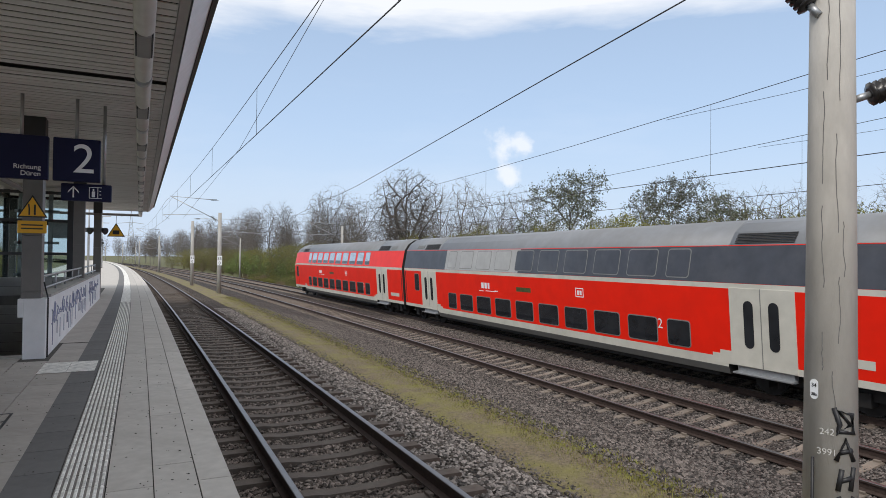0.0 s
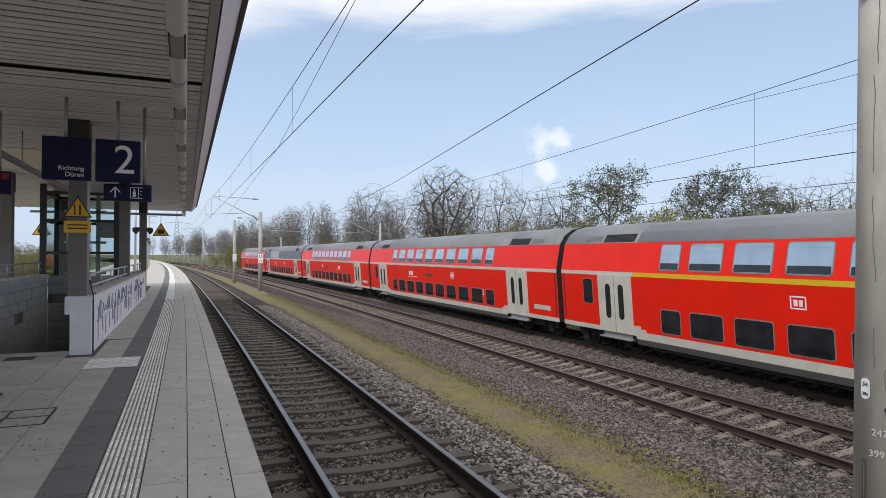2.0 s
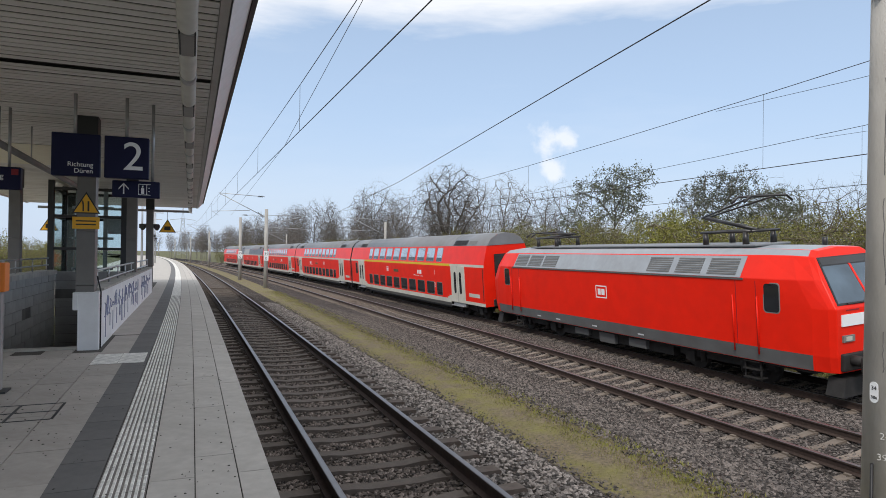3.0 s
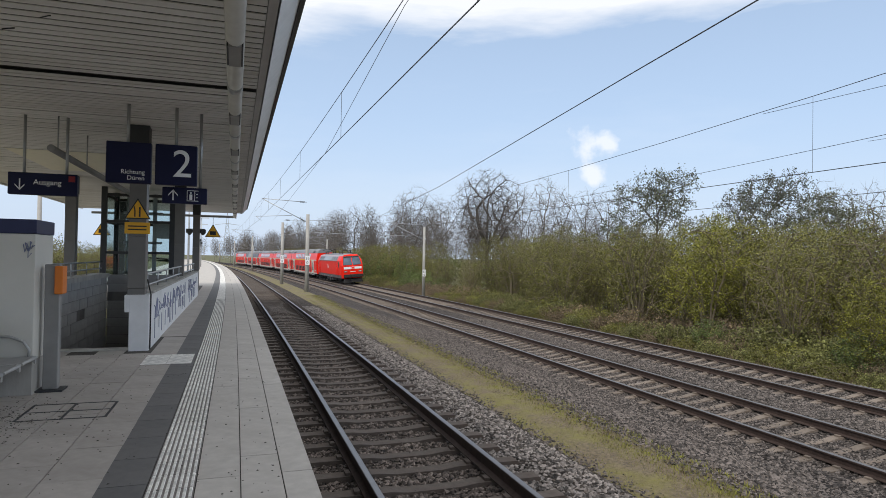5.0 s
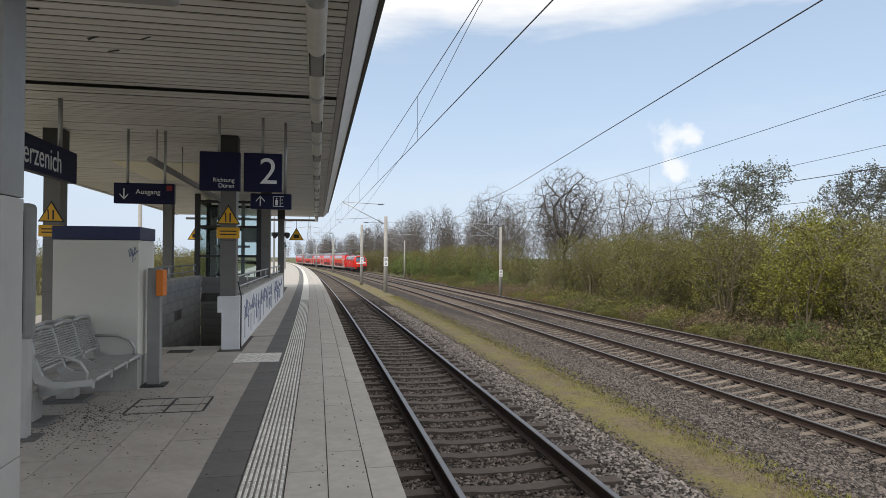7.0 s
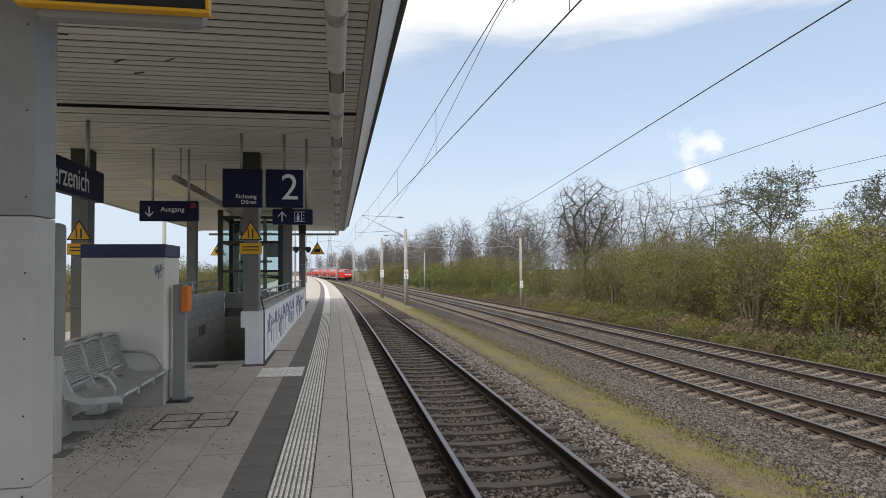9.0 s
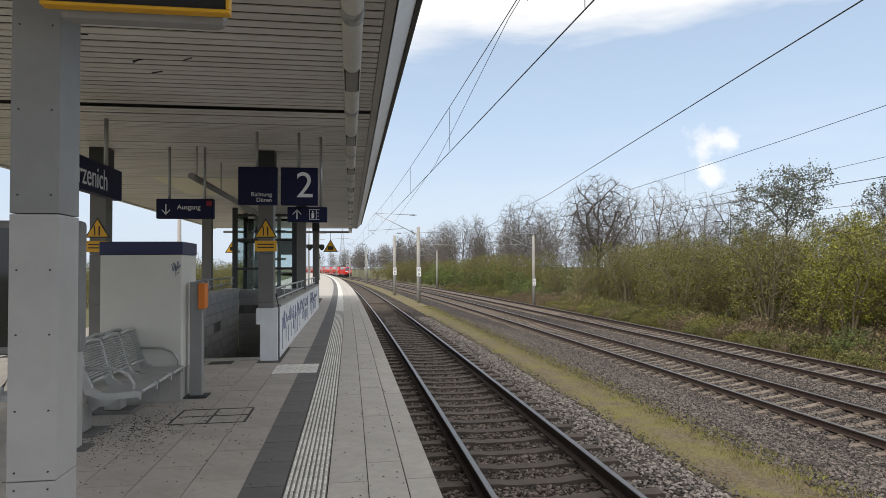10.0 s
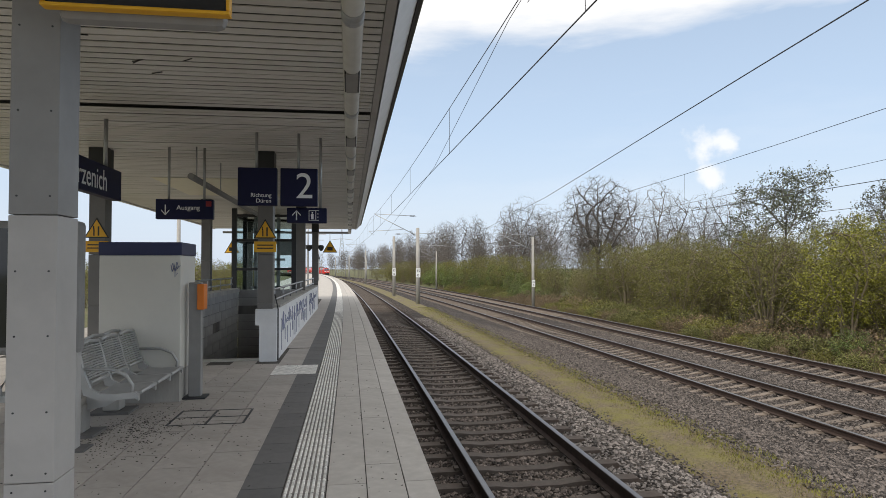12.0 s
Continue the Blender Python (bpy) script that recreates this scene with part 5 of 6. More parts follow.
def display_hood():
    d = empty("departure_display", label="grey departure display housing with yellow rim under the canopy", category="display")
    bm = bmesh.new()
    box(bm, -1.96, -1.22, 3.045, 3.14, 2.735, 3.3, bevel=0.045)
    part("housing", bm, "steel_mid", d)
    bm = bmesh.new()
    x0, x1, z0, z1, w = -2.0, -1.19, 2.775, 3.32, 0.018
    box(bm, x0, x1, 2.98, 3.04, z0, z0 + w, bevel=0.006)
    box(bm, x0, x0 + w, 2.98, 3.04, z0 + w, z1, bevel=0.006)
    box(bm, x1 - w, x1, 2.98, 3.04, z0 + w, z1, bevel=0.006)
    box(bm, x0, x1, 2.98, 3.04, z1, z1 + w, bevel=0.006)
    part("rim", bm, "yellow", d)
    part("screen", bx(x0 + w, x1 - w, 3.0, 3.045, z0 + w, z1), "pane_dark", d)
    part("hanger", tb([(-1.6, 3.1, 3.29), (-1.6, 3.1, CZ)], 0.04, 8), "galv", d)


display_hood()


def cabinet():
    c = empty("platform_cabinet", label="cream-painted cabinet with dark blue top band", category="cabinet")
    bm = bmesh.new()
    box(bm, -3.6, -2.67, 8.04, 8.75, 0.38, 1.775, bevel=0.01)
    part("body", bm, "box_white", c)
    bm = bmesh.new()
    box(bm, -3.61, -2.66, 8.03, 8.76, 1.778, 1.935, bevel=0.01)
    part("top_band", bm, "box_blue", c)
    part("plinth", bx(-3.58, -2.68, 8.05, 8.73, 0.0, 0.377), "concrete", c)
    r = random.Random(5)
    for k in range(6):
        z, x = 1.6 + r.uniform(0, 0.1), -2.785 + 0.016 * k
        part("scrawl", tb([(x, 8.036, z), (x + r.uniform(-0.03, 0.03), 8.036, z - 0.09), (x + 0.03, 8.036, z - 0.04)], 0.0045, 4), "ink", c)


cabinet()


def validator():
    p = empty("ticket_validator", pose(-2.55, 8.3, 0), label="grey steel post with orange ticket stamp box", category="post")
    bm = bmesh.new()
    box(bm, -0.075, 0.075, -0.06, 0.06, 0.02, 1.44, bevel=0.01)
    part("post", bm, "steel_mid", p)
    bm = bmesh.new()
    box(bm, 0.03, 0.115, -0.1, 0.1, 1.1, 1.42, bevel=0.012)
    part("stamp_box", bm, "orange", p)
    part("base_plate", bx(-0.14, 0.14, -0.13, 0.13, 0.0, 0.02), "steel_dark", p)


validator()


def bench():
    b = empty("wire_bench", label="silver metal wire bench with armrests on concrete feet", category="bench")
    X, Y0, P, n = -3.06, 6.42, 0.525, 3
    for side in (1, -1):        # two rows back to back
        xs = lambda d: (X + d) if side > 0 else (X - 0.42 - d)
        curve = [(0.43, 0.415), (0.4, 0.44), (0.2, 0.425), (0.08, 0.43), (0.0, 0.48), (-0.05, 0.6), (-0.1, 0.8), (-0.13, 0.88)]
        for k in range(n + 1):      # cast frames between the seats
            y = Y0 + P * k
            bm = bmesh.new()
            outer = [(xs(d), z) for d, z in curve]
            inner = [(xs(d - (0.0 if z < 0.46 else 0.06)), z - (0.06 if z < 0.5 else 0.0)) for d, z in curve]
            for (a, c), (e, f) in zip(zip(outer, outer[1:]), zip(inner, inner[1:])):
                prism(bm, [a, c, f, e], "y", y - 0.022, y + 0.022)
            part("end_frame", bm, "bench_steel", b)
        for k in range(n):
            y = Y0 + P * k
            seat = part("seat_edge", tb([(xs(0.43), y + 0.024, 0.425), (xs(0.43), y + P - 0.024, 0.425)], 0.019, 8), "bench_steel", b)
            for j in range(13):
                yy = y + 0.045 + j * (P - 0.09) / 12
                part("seat_wire", tb([(xs(0.42), yy, 0.43), (xs(0.2), yy, 0.425), (xs(0.06), yy, 0.435)], 0.0085, 4), "bench_steel", seat)
            for d in (0.12, 0.24, 0.34):
                part("seat_bar", tb([(xs(d), y + 0.024, 0.416), (xs(d), y + P - 0.024, 0.416)], 0.008, 4), "bench_steel", seat)
            back = part("back_edge", tb([(xs(-0.13), y + 0.024, 0.88), (xs(-0.135), y + P / 2, 0.9), (xs(-0.13), y + P - 0.024, 0.88)], 0.02, 8), "bench_steel", b)
            part("back_foot", tb([(xs(-0.02), y + 0.024, 0.53), (xs(-0.02), y + P - 0.024, 0.53)], 0.018, 8), "bench_steel", back)
            for j in range(13):
                z = 0.56 + j * 0.024
                d = -0.03 - (z - 0.53) * 0.29
                part("back_wire", tb([(xs(d), y + 0.024, z), (xs(d - 0.012), y + P / 2, z), (xs(d), y + P - 0.024, z)], 0.0095, 4), "bench_steel", back)
        for y in (Y0, Y0 + P * n):
            part("armrest", tb([(xs(0.36), y, 0.42), (xs(0.37), y, 0.5), (xs(0.31), y, 0.6), (xs(0.18), y, 0.655), (xs(-0.07), y, 0.66)], 0.016, 8), "bench_steel", b)
        for k in (0.5, 2.5):
            bm = bmesh.new()
            prism(bm, [(xs(0.28), 0.4), (xs(-0.05), 0.4), (xs(-0.21), 0.3), (xs(-0.21), 0.22), (xs(0.05), 0.26)], "y", Y0 + P * k - 0.03, Y0 + P * k + 0.03)
            part("bracket", bm, "bench_steel", b)
    part("beam", bx(X - 0.29, X - 0.13, Y0 - 0.02, Y0 + 1.6, 0.24, 0.36), "concrete", b)
    for y in (Y0 + 0.12, Y0 + 1.1):
        bm = bmesh.new()
        box(bm, X - 0.3, X - 0.12, y, y + 0.2, 0.03, 0.3, bevel=0.015)
        part("foot", bm, "concrete", b)
        part("foot_plate", bx(X - 0.42, X - 0.0, y - 0.08, y + 0.28, 0.0, 0.028), "concrete_dark", b)


bench()


def info_case():
    c = empty("timetable_case", label="grey timetable display case with rounded corners on legs", category="display case")
    bm = bmesh.new()
    box(bm, -4.2, -3.01, 6.02, 6.16, 0.86, 2.04, bevel=0.04)
    part("case", bm, "steel_mid", c)
    part("pane", bx(-4.14, -3.07, 6.008, 6.018, 0.93, 1.97), "pane_dark", c)
    for x in (-4.12, -3.09):
        bm = bx(x - 0.05, x + 0.05, 6.04, 6.14, 0.02, 0.87)
        part("leg", bm, "steel_grey", c)
        part("leg_plate", bx(x - 0.14, x + 0.14, 5.98, 6.2, 0.0, 0.02), "concrete_dark", c)


info_case()


def manhole():
    h = empty("access_cover", label="paved access cover with dark steel frame in the platform", category="cover")
    bm = bmesh.new()
    for x in (-2.5, -2.12, -1.74):
        box(bm, x - 0.012, x + 0.012, 6.85, 7.52, 0.0, 0.004)
    for y in (6.85, 7.18, 7.52):
        box(bm, -2.488, -1.752, y - 0.01, y + 0.01, 0.0, 0.0035)
    part("frame", bm, "steel_dark", h)


manhole()


# a plain diagonal pipe hung from the soffit on rods
def diagonal_pipe():
    d = empty("cable_tray", label="grey diagonal pipe hanging below the canopy soffit", category="pipe")
    part("pipe", tb([(-3.25, 10.9, 3.15), (-2.95, 17.5, 2.99)], 0.055, 10), "steel_mid", d)
    for f in (0.05, 0.3, 0.6, 0.9):
        part("rod", tb([(-3.25 + 0.3 * f, 10.9 + 6.6 * f, 3.15 - 0.16 * f), (-3.25 + 0.3 * f, 10.9 + 6.6 * f, CZ)], 0.012), "galv", d)


diagonal_pipe()


# ---- masts and wires ----
def mast(base, height, r0, r1, arms=(), number=True, label="grey concrete catenary mast with number plate"):
    r0, r1 = r0 * 0.82, r1 * 0.82
    m = empty("catenary_mast", Matrix.Translation(base), label=label, category="mast", group="catenary masts")
    bm = bmesh.new()
    tube(bm, [(0, 0, -0.3), (0, 0, height)], [r0, r1], 20)
    part("shaft", bm, "concrete", m, smooth=True)
    if number:
        part("number_plate", bx(-0.17, 0.17, -r0 - 0.03, -r0 - 0.012, 2.05, 2.75), "sign_white", m)
        writing("number", "35", 0.3, pose(0, -r0 - 0.033, 2.45, 90), "black", m, "CENTER")
        writing("number", "0", 0.3, pose(0, -r0 - 0.033, 2.12, 90), "black", m, "CENTER")
    for side, zc, reach in arms:
        s = side
        bm = bmesh.new()
        tube(bm, [(s * r1, 0, zc + 1.55), (s * reach, 0, zc + 1.7)], 0.025)
        tube(bm, [(s * r1, 0, zc + 0.05), (s * (reach - 0.1), 0, zc + 1.65)], 0.03)
        tube(bm, [(s * reach * 0.35, 0, zc + 0.5), (s * (reach + 0.4), 0, zc + 0.35)], 0.022)
        tube(bm, [(s * (reach + 0.4), 0, zc + 0.33), (s * reach, 0, zc + 0.05)], 0.015)
        part("cantilever", bm, "galv", m)
        bm = bmesh.new()
        for k in range(6):
            for a, b in (((s * (r1 + 0.15 + 0.06 * k), zc + 0.06 + 0.055 * k), 0.07), ((s * (r1 + 0.15 + 0.06 * k), zc + 1.55), 0.07)):
                tube(bm, [(a[0], -0.0, a[1]), (a[0] + s * 0.025, 0, a[1] + 0.01)], b, 8)
        part("insulator", bm, "insul", m)
    return m


GZ = -1.15
CW1, CW2 = 4.12, 3.42
# masts of the platform track (grass strip), then far side of the main lines
for y, off, arms in ((48.5, 5.1, ((-1, CW1 - GZ, 3.4),)), (61.5, 4.5, ((1, CW2 - GZ, 6.0),)), (110, 5.1, ((-1, CW1 - GZ, 3.4),)), (150, 5.0, ((-1, CW1 - GZ, 3.4),)), (195, 5.0, ((1, CW2 - GZ, 6.0),)), (250, 5.0, ((-1, CW1 - GZ, 3.4),))):
    mast(at(y, off, GZ), 5.9, 0.2, 0.15, arms, y < 100)
for y in (62, 116, 170, 225, 280):
    mast(at(y, 18.9, -2.4), 7.2, 0.2, 0.14, ((-1, CW2 + 2.4, 3.6),), y < 100)


def near_mast():
    m = empty("catenary_mast", pose(5.168, 3.75, GZ), label="big weathered concrete mast with cracks and painted scrawl", category="mast", group="catenary masts")
    r0, r1, H = 0.232, 0.152, 9.0
    bm = bmesh.new()
    tube(bm, [(0.0, 0, -0.2), (0.05, 0.0, H)], [r0, r1], 28)
    part("shaft", bm, "mast", m)
    rad = lambda z: r0 + (r1 - r0) * (z + 0.2) / (H + 0.2)

    def on(a, z, out=0.002):
        """A point of the shaft's skin: a is the angle from the side that faces the platform's end."""
        t = radians(-122 + a)
        return Vector((0.05 * z / H + (rad(z) + out) * math.cos(t), (rad(z) + out) * math.sin(t), z))

    r = random.Random(8)
    for a0, z0, z1 in ((-42, 1.75, 2.1), (-40, 2.5, 3.25), (-44, 3.45, 4.3), (-38, 4.4, 5.2), (-8, 2.0, 2.6), (-10, 3.0, 3.9), (-6, 4.2, 5.5), (-14, 1.3, 1.75), (4, 2.6, 3.1)):
        bm = bmesh.new()
        pts, a = [], a0
        for k in range(12):
            a += r.uniform(-2.2, 2.2)
            pts.append(on(a, z0 + (z1 - z0) * k / 11, 0.0))
        tube(bm, pts, 0.004, 4)
        part("crack", bm, "concrete_dark", m)
    # oval number plate
    bm = bmesh.new()
    ring = [(math.cos(2 * math.pi * k / 20) * 0.055, math.sin(2 * math.pi * k / 20)) for k in range(20)]
    ring = [(x, (0.075 if y > 0 else -0.075) + y * 0.055) for x, y in ring]
    prism(bm, ring, "y", -0.004, 0.0)
    pm = Matrix.Translation(on(-60, 1.57, 0.006)) @ pose(0, 0, 0, rz=-122 - 60 + 90)
    pl = part("number_plate", bm, "sign_white", m)
    pl.matrix_basis = pm @ Matrix.Diagonal((0.7, 1, 0.7, 1))
    writing("number", "34", 0.07, pose(0, -0.006, 0.03, 90), "black", pl, "CENTER")
    writing("number", "38a", 0.055, pose(0, -0.006, -0.08, 90), "black", pl, "CENTER")
    for k, (txt, z) in enumerate((("242", 1.18), ("3991", 1.0))):   # chalked figures
        writing("chalk_mark", txt, 0.08, Matrix.Translation(on(-32, z, 0.012)) @ pose(0, 0, 0, rz=-122 - 32 + 90) @ pose(0, 0, 0, 90), "pipe", m, "CENTER", 0.0006)
    # brush strokes running down the shaft
    for strokes in ([[(8, 1.52), (14, 1.36), (10, 1.28), (26, 1.36), (12, 1.5), (28, 1.46), (30, 1.28), (12, 1.3)]], [[(10, 1.02), (20, 1.22), (30, 1.02)], [(14, 1.1), (28, 1.12)]], [[(12, 0.74), (16, 0.94)], [(26, 0.74), (30, 0.96)], [(14, 0.83), (28, 0.86)]], [[(10, 0.45), (30, 0.68)], [(12, 0.68), (28, 0.45)]]):
        for st in strokes:
            bm = bmesh.new()
            tube(bm, [on((a - 20) * 2.0 + 6, (z - 0.45) * 0.94 + 0.42, 0.002) for a, z in st], 0.024, 6)
            part("paint_stroke", bm, "black", m)
    # stay insulators on two sides
    for start, end in ((on(-58, 5.02, 0), on(-58, 5.02, 0) + Vector((-0.25, 0.7, 1.0))), (on(88, 4.25, 0), on(88, 4.5, 0.75))):
        d = (end - start).normalized()
        n = 9
        bm = bmesh.new()
        tube(bm, [start, start + d * 0.14], 0.035, 8)
        part("clevis", bm, "galv", m)
        bm = bmesh.new()
        pts, rr = [], []
        for k in range(n * 3):
            pts.append(start + d * (0.14 + 0.028 * k / 1.5))
            rr.append((0.065, 0.115, 0.08)[k % 3])
        tube(bm, pts, rr, 10)
        part("insulator", bm, "insul", m)
        bm = bmesh.new()
        tube(bm, [start + d * 0.7, start + d * 3.0], 0.03, 8)
        part("stay_tube", bm, "galv", m)
    bm = bmesh.new()
    tube(bm, [on(-62, z, 0.01) for z in (-0.1, 0.3, 0.95)], 0.014, 6)
    part("earth_cable", bm, "black", m)
    return m


near_mast()


def platform_lamp(x, y):
    l = empty("platform_lamp", pose(x, y, 0), label="slim pale platform lamp post with a flat twin head", category="lamp", group="platform lamps")
    part("post", tb([(0, 0, 0), (0, 0, 6.2)], [0.07, 0.045], 10), "galv", l)
    part("head", bx(-0.9, 0.9, -0.12, 0.12, 6.2, 6.28), "steel_grey", l)
    part("loudspeaker", bx(-0.16, 0.16, -0.16, 0.1, 2.9, 3.15), "steel_dark", l)


for y in (42, 56, 70, 86, 104):
    p = at(y, -3.0)
    platform_lamp(p.x, p.y)


def loudspeakers():
    s = empty("loudspeaker", pose(-2.115, 28.0, 0), label="pair of small dark loudspeakers on a column", category="loudspeaker")
    for x in (-0.28, 0.28):
        part("horn", tb([(x * 0.5, 0, 2.55), (x, -0.12, 2.5)], [0.05, 0.14], 10), "steel_dark", s)
    part("bracket", tb([(-0.28, 0.0, 2.62), (0.28, 0.0, 2.62)], 0.02), "steel_dark", s)


loudspeakers()


def pylon(x, y, h):
    p = empty("power_pylon", pose(x, y, -2.75), label="distant steel lattice power pylon", category="pylon", group="power pylons")
    bm = bmesh.new()
    w = h * 0.09
    for sx in (-1, 1):
        for sy in (-1, 1):
            tube(bm, [(sx * w, sy * w, 0), (sx * w * 0.25, sy * w * 0.25, h * 0.75), (0, 0, h)], h * 0.004, 4)
    for k in range(9):
        a, b = k / 9 * 0.75, (k + 1) / 9 * 0.75
        wa, wb = w * (1 - a), w * (1 - b)
        for sy in (-1, 1):
            tube(bm, [(-wa, sy * wa, a * h), (wb, sy * wb, b * h)], h * 0.0025, 4)
            tube(bm, [(wa, sy * wa, a * h), (-wb, sy * wb, b * h)], h * 0.0025, 4)
    part("lattice", bm, "galv", p)
    for z, r in ((0.72, 0.24), (0.86, 0.18)):
        part("crossarm", tb([(-h * r, 0, z * h), (0, 0, (z + 0.03) * h), (h * r, 0, z * h)], h * 0.004, 4), "galv", p)


pylon(-55, 420, 42)
pylon(-8, 640, 46)
pylon(-190, 330, 40)
q = at(44, -11.5, -2.0)
mast((q.x, q.y, -2.75), 8.0, 0.2, 0.14, (), False)


def wires():
    def line(off, zc, system, sag, span, ph, st):
        w = empty("contact_line", label="overhead contact line with messenger wire and droppers", category="overhead line")
        ys = [ph + span * k for k in range(-1, 6)]
        pts = [at(y, off + (st if k % 2 else -st), zc) for k, y in enumerate(ys)]
        part("contact_wire", tb(pts, 0.0085, 5), "wire", w)
        top, drops = [], []
        for a, b in zip(pts, pts[1:]):
            for i in range(13):
                f = i / 12
                p = a.lerp(b, f)
                q = p + Vector((0, 0, system - sag * 4 * f * (1 - f)))
                if i or not top:
                    top.append(q)
                if i in (1, 3, 5, 7, 9, 11):
                    drops.append((p, q))
        part("catenary_wire", tb(top, 0.0075, 5), "wire", w)
        for k, y in enumerate(ys):   # stitch wire at each support
            a = [at(y + d, off + (st if k % 2 else -st) * (1 - abs(d) / span), zc + system - dz) for d, dz in ((-6, 0.28), (-3, 0.36), (0, 0.38), (3, 0.36), (6, 0.28))]
            part("stitch_wire", tb(a, 0.005, 5), "wire", w)
        for p, q in drops:
            part("dropper", tb([p, q], 0.0045, 4), "wire", w)
    line(C1, CW1, 1.3, 0.42, 46, 2, 0.15)
    line(C2 - 0.35, CW2, 1.75, 0.7, 56, 5, 0.2)
    line(C3 - 0.35, CW2, 1.65, 0.6, 56, 6, 0.2)
    f = empty("feeder_line", label="thin overhead feeder cable crossing the tracks", category="cable")
    part("cable", tb([(4.75, 3.0, 4.62), (5.35, 8.5, 4.57), (7.1, 24, 4.42), (11.0, 61, 4.6)], 0.0095, 5), "wire", f)
    f = empty("feeder_line", label="thin overhead return cable beside the platform track", category="cable")
    part("cable", tb([at(-30, 2.5, 6.6), at(12.4, 2.6, 6.7), at(24.4, 2.75, 5.6), at(61, 3.6, 4.9)], 0.0075, 5), "wire", f)


wires()


# ---- plants ----
def grow(seed, stems, crown, n, step, tip, power=2.3, leaf_n=0, leaf_s=0.06, leaf_share=0.5, droop=0.0, hollow=0.55, spray=0):
    """Branches that reach from the stems to points strewn in a crown.
    stems: polylines; crown: list of (centre, radii) ellipsoids. Returns wood and leaf sheets."""
    r = random.Random(seed)
    cap = 60000
    P = np.zeros((cap, 3))
    D = np.zeros((cap, 3))
    par = [-1] * cap
    count = 0
    paths = []
    for s in stems:
        ids = []
        for a, b in zip(s, s[1:]):
            a, b = Vector(a), Vector(b)
            k = max(1, int((b - a).length / step))
            for i in range(k if b is not s[-1] else k + 1):
                P[count] = a.lerp(b, i / k) + Vector((r.gauss(0, 0.04), r.gauss(0, 0.04), 0)) * step
                D[count] = (b - a).normalized()
                par[count] = ids[-1] if ids else -1
                ids.append(count)
                count += 1
        paths.append(ids)
    targets = []
    weights = [c[1][0] * c[1][1] * c[1][2] for c in crown]
    while len(targets) < n:
        c, rad = r.choices(crown, weights)[0]
        v = Vector((r.gauss(0, 1), r.gauss(0, 1), r.gauss(0, 1))).normalized() * (hollow + (1 - hollow) * math.sqrt(r.random()))
        targets.append(Vector((c[0] + v.x * rad[0], c[1] + v.y * rad[1], c[2] + v.z * rad[2])))
    r.shuffle(targets)      # long limbs first, then ever shorter twigs
    for q in targets:
        dq = np.array(q) - P[:count]
        dist = np.sqrt((dq * dq).sum(1)) + 1e-6
        ahead = (dq * D[:count]).sum(1) / dist
        j = int(np.argmin(dist * (1.5 - 0.5 * ahead)))
        p, d = Vector(P[j]), Vector(D[j])
        length = (q - p).length
        k = max(2, min(12, int(length / step)))
        ids, last = [j], j
        for i in range(1, k + 1):
            f = i / k
            x = p.lerp(q, f) + d * (length * 0.2 * math.sin(math.pi * f) * (1 - f)) + Vector((r.gauss(0, 0.05), r.gauss(0, 0.05), r.gauss(0, 0.05) - droop * f * f)) * step
            P[count] = x
            D[count] = (x - Vector(P[last])).normalized()
            par[count] = last
            ids.append(count)
            last = count
            count += 1
        paths.append(ids)
    load = np.zeros(count)
    for ids in paths:
        load[ids[-1]] += 1
    for i in range(count - 1, -1, -1):
        if par[i] >= 0:
            load[par[i]] += load[i]
    rad = tip * np.maximum(load, 1) ** (1 / power)
    V, F, LV, LF = [], [], [], []
    for ids in paths:
        sides = 5 if rad[ids[-1]] > tip * 4 or ids is paths[0] else 3
        base = len(V)
        for i, a in enumerate(ids):
            t = Vector(D[ids[max(i, 1)]])
            u = t.cross(Vector((0.31, 0.22, 0.93))).normalized()
            w = t.cross(u)
            rr = rad[ids[1]] if i == 0 and len(ids) > 1 else rad[a]
            for m in range(sides):
                g = 2 * math.pi * m / sides
                V.append(Vector(P[a]) + (u * math.cos(g) + w * math.sin(g)) * rr)
        for i in range(len(ids) - 1):
            for m in range(sides):
                a, b = base + i * sides + m, base + i * sides + (m + 1) % sides
                F.append((a, b, b + sides, a + sides))
        for _ in range(spray):      # fine end twigs
            a = ids[r.randrange(len(ids) // 2, len(ids))]
            t = (Vector(D[a]) + Vector((r.gauss(0, 0.5), r.gauss(0, 0.5), r.gauss(0.1, 0.5)))).normalized()
            w = t.cross(Vector((r.gauss(0, 1), r.gauss(0, 1), r.gauss(0, 1)))).normalized() * tip * 0.8
            i0 = len(V)
            V.extend((Vector(P[a]) - w, Vector(P[a]) + w, Vector(P[a]) + t * step * r.uniform(0.8, 1.9)))
            F.append((i0, i0 + 1, i0 + 2))
        if leaf_n and r.random() < leaf_share:
            for _ in range(leaf_n):
                q = Vector(P[ids[r.randrange(len(ids) // 2, len(ids))]]) + Vector((r.gauss(0, 1), r.gauss(0, 1), r.gauss(0, 1))) * step * 0.3
                s = leaf_s * r.uniform(0.6, 1.4)
                a = Vector((r.gauss(0, 1), r.gauss(0, 1), r.gauss(0, 1))).normalized() * s
                b = a.cross(Vector((r.gauss(0, 1), r.gauss(0, 1), r.gauss(0, 1)))).normalized() * s * 0.6
                i0 = len(LV)
                LV.extend((q - a, q + b, q + a, q - b))
                LF.append((i0, i0 + 1, i0 + 2, i0 + 3))
    return V, F, LV, LF


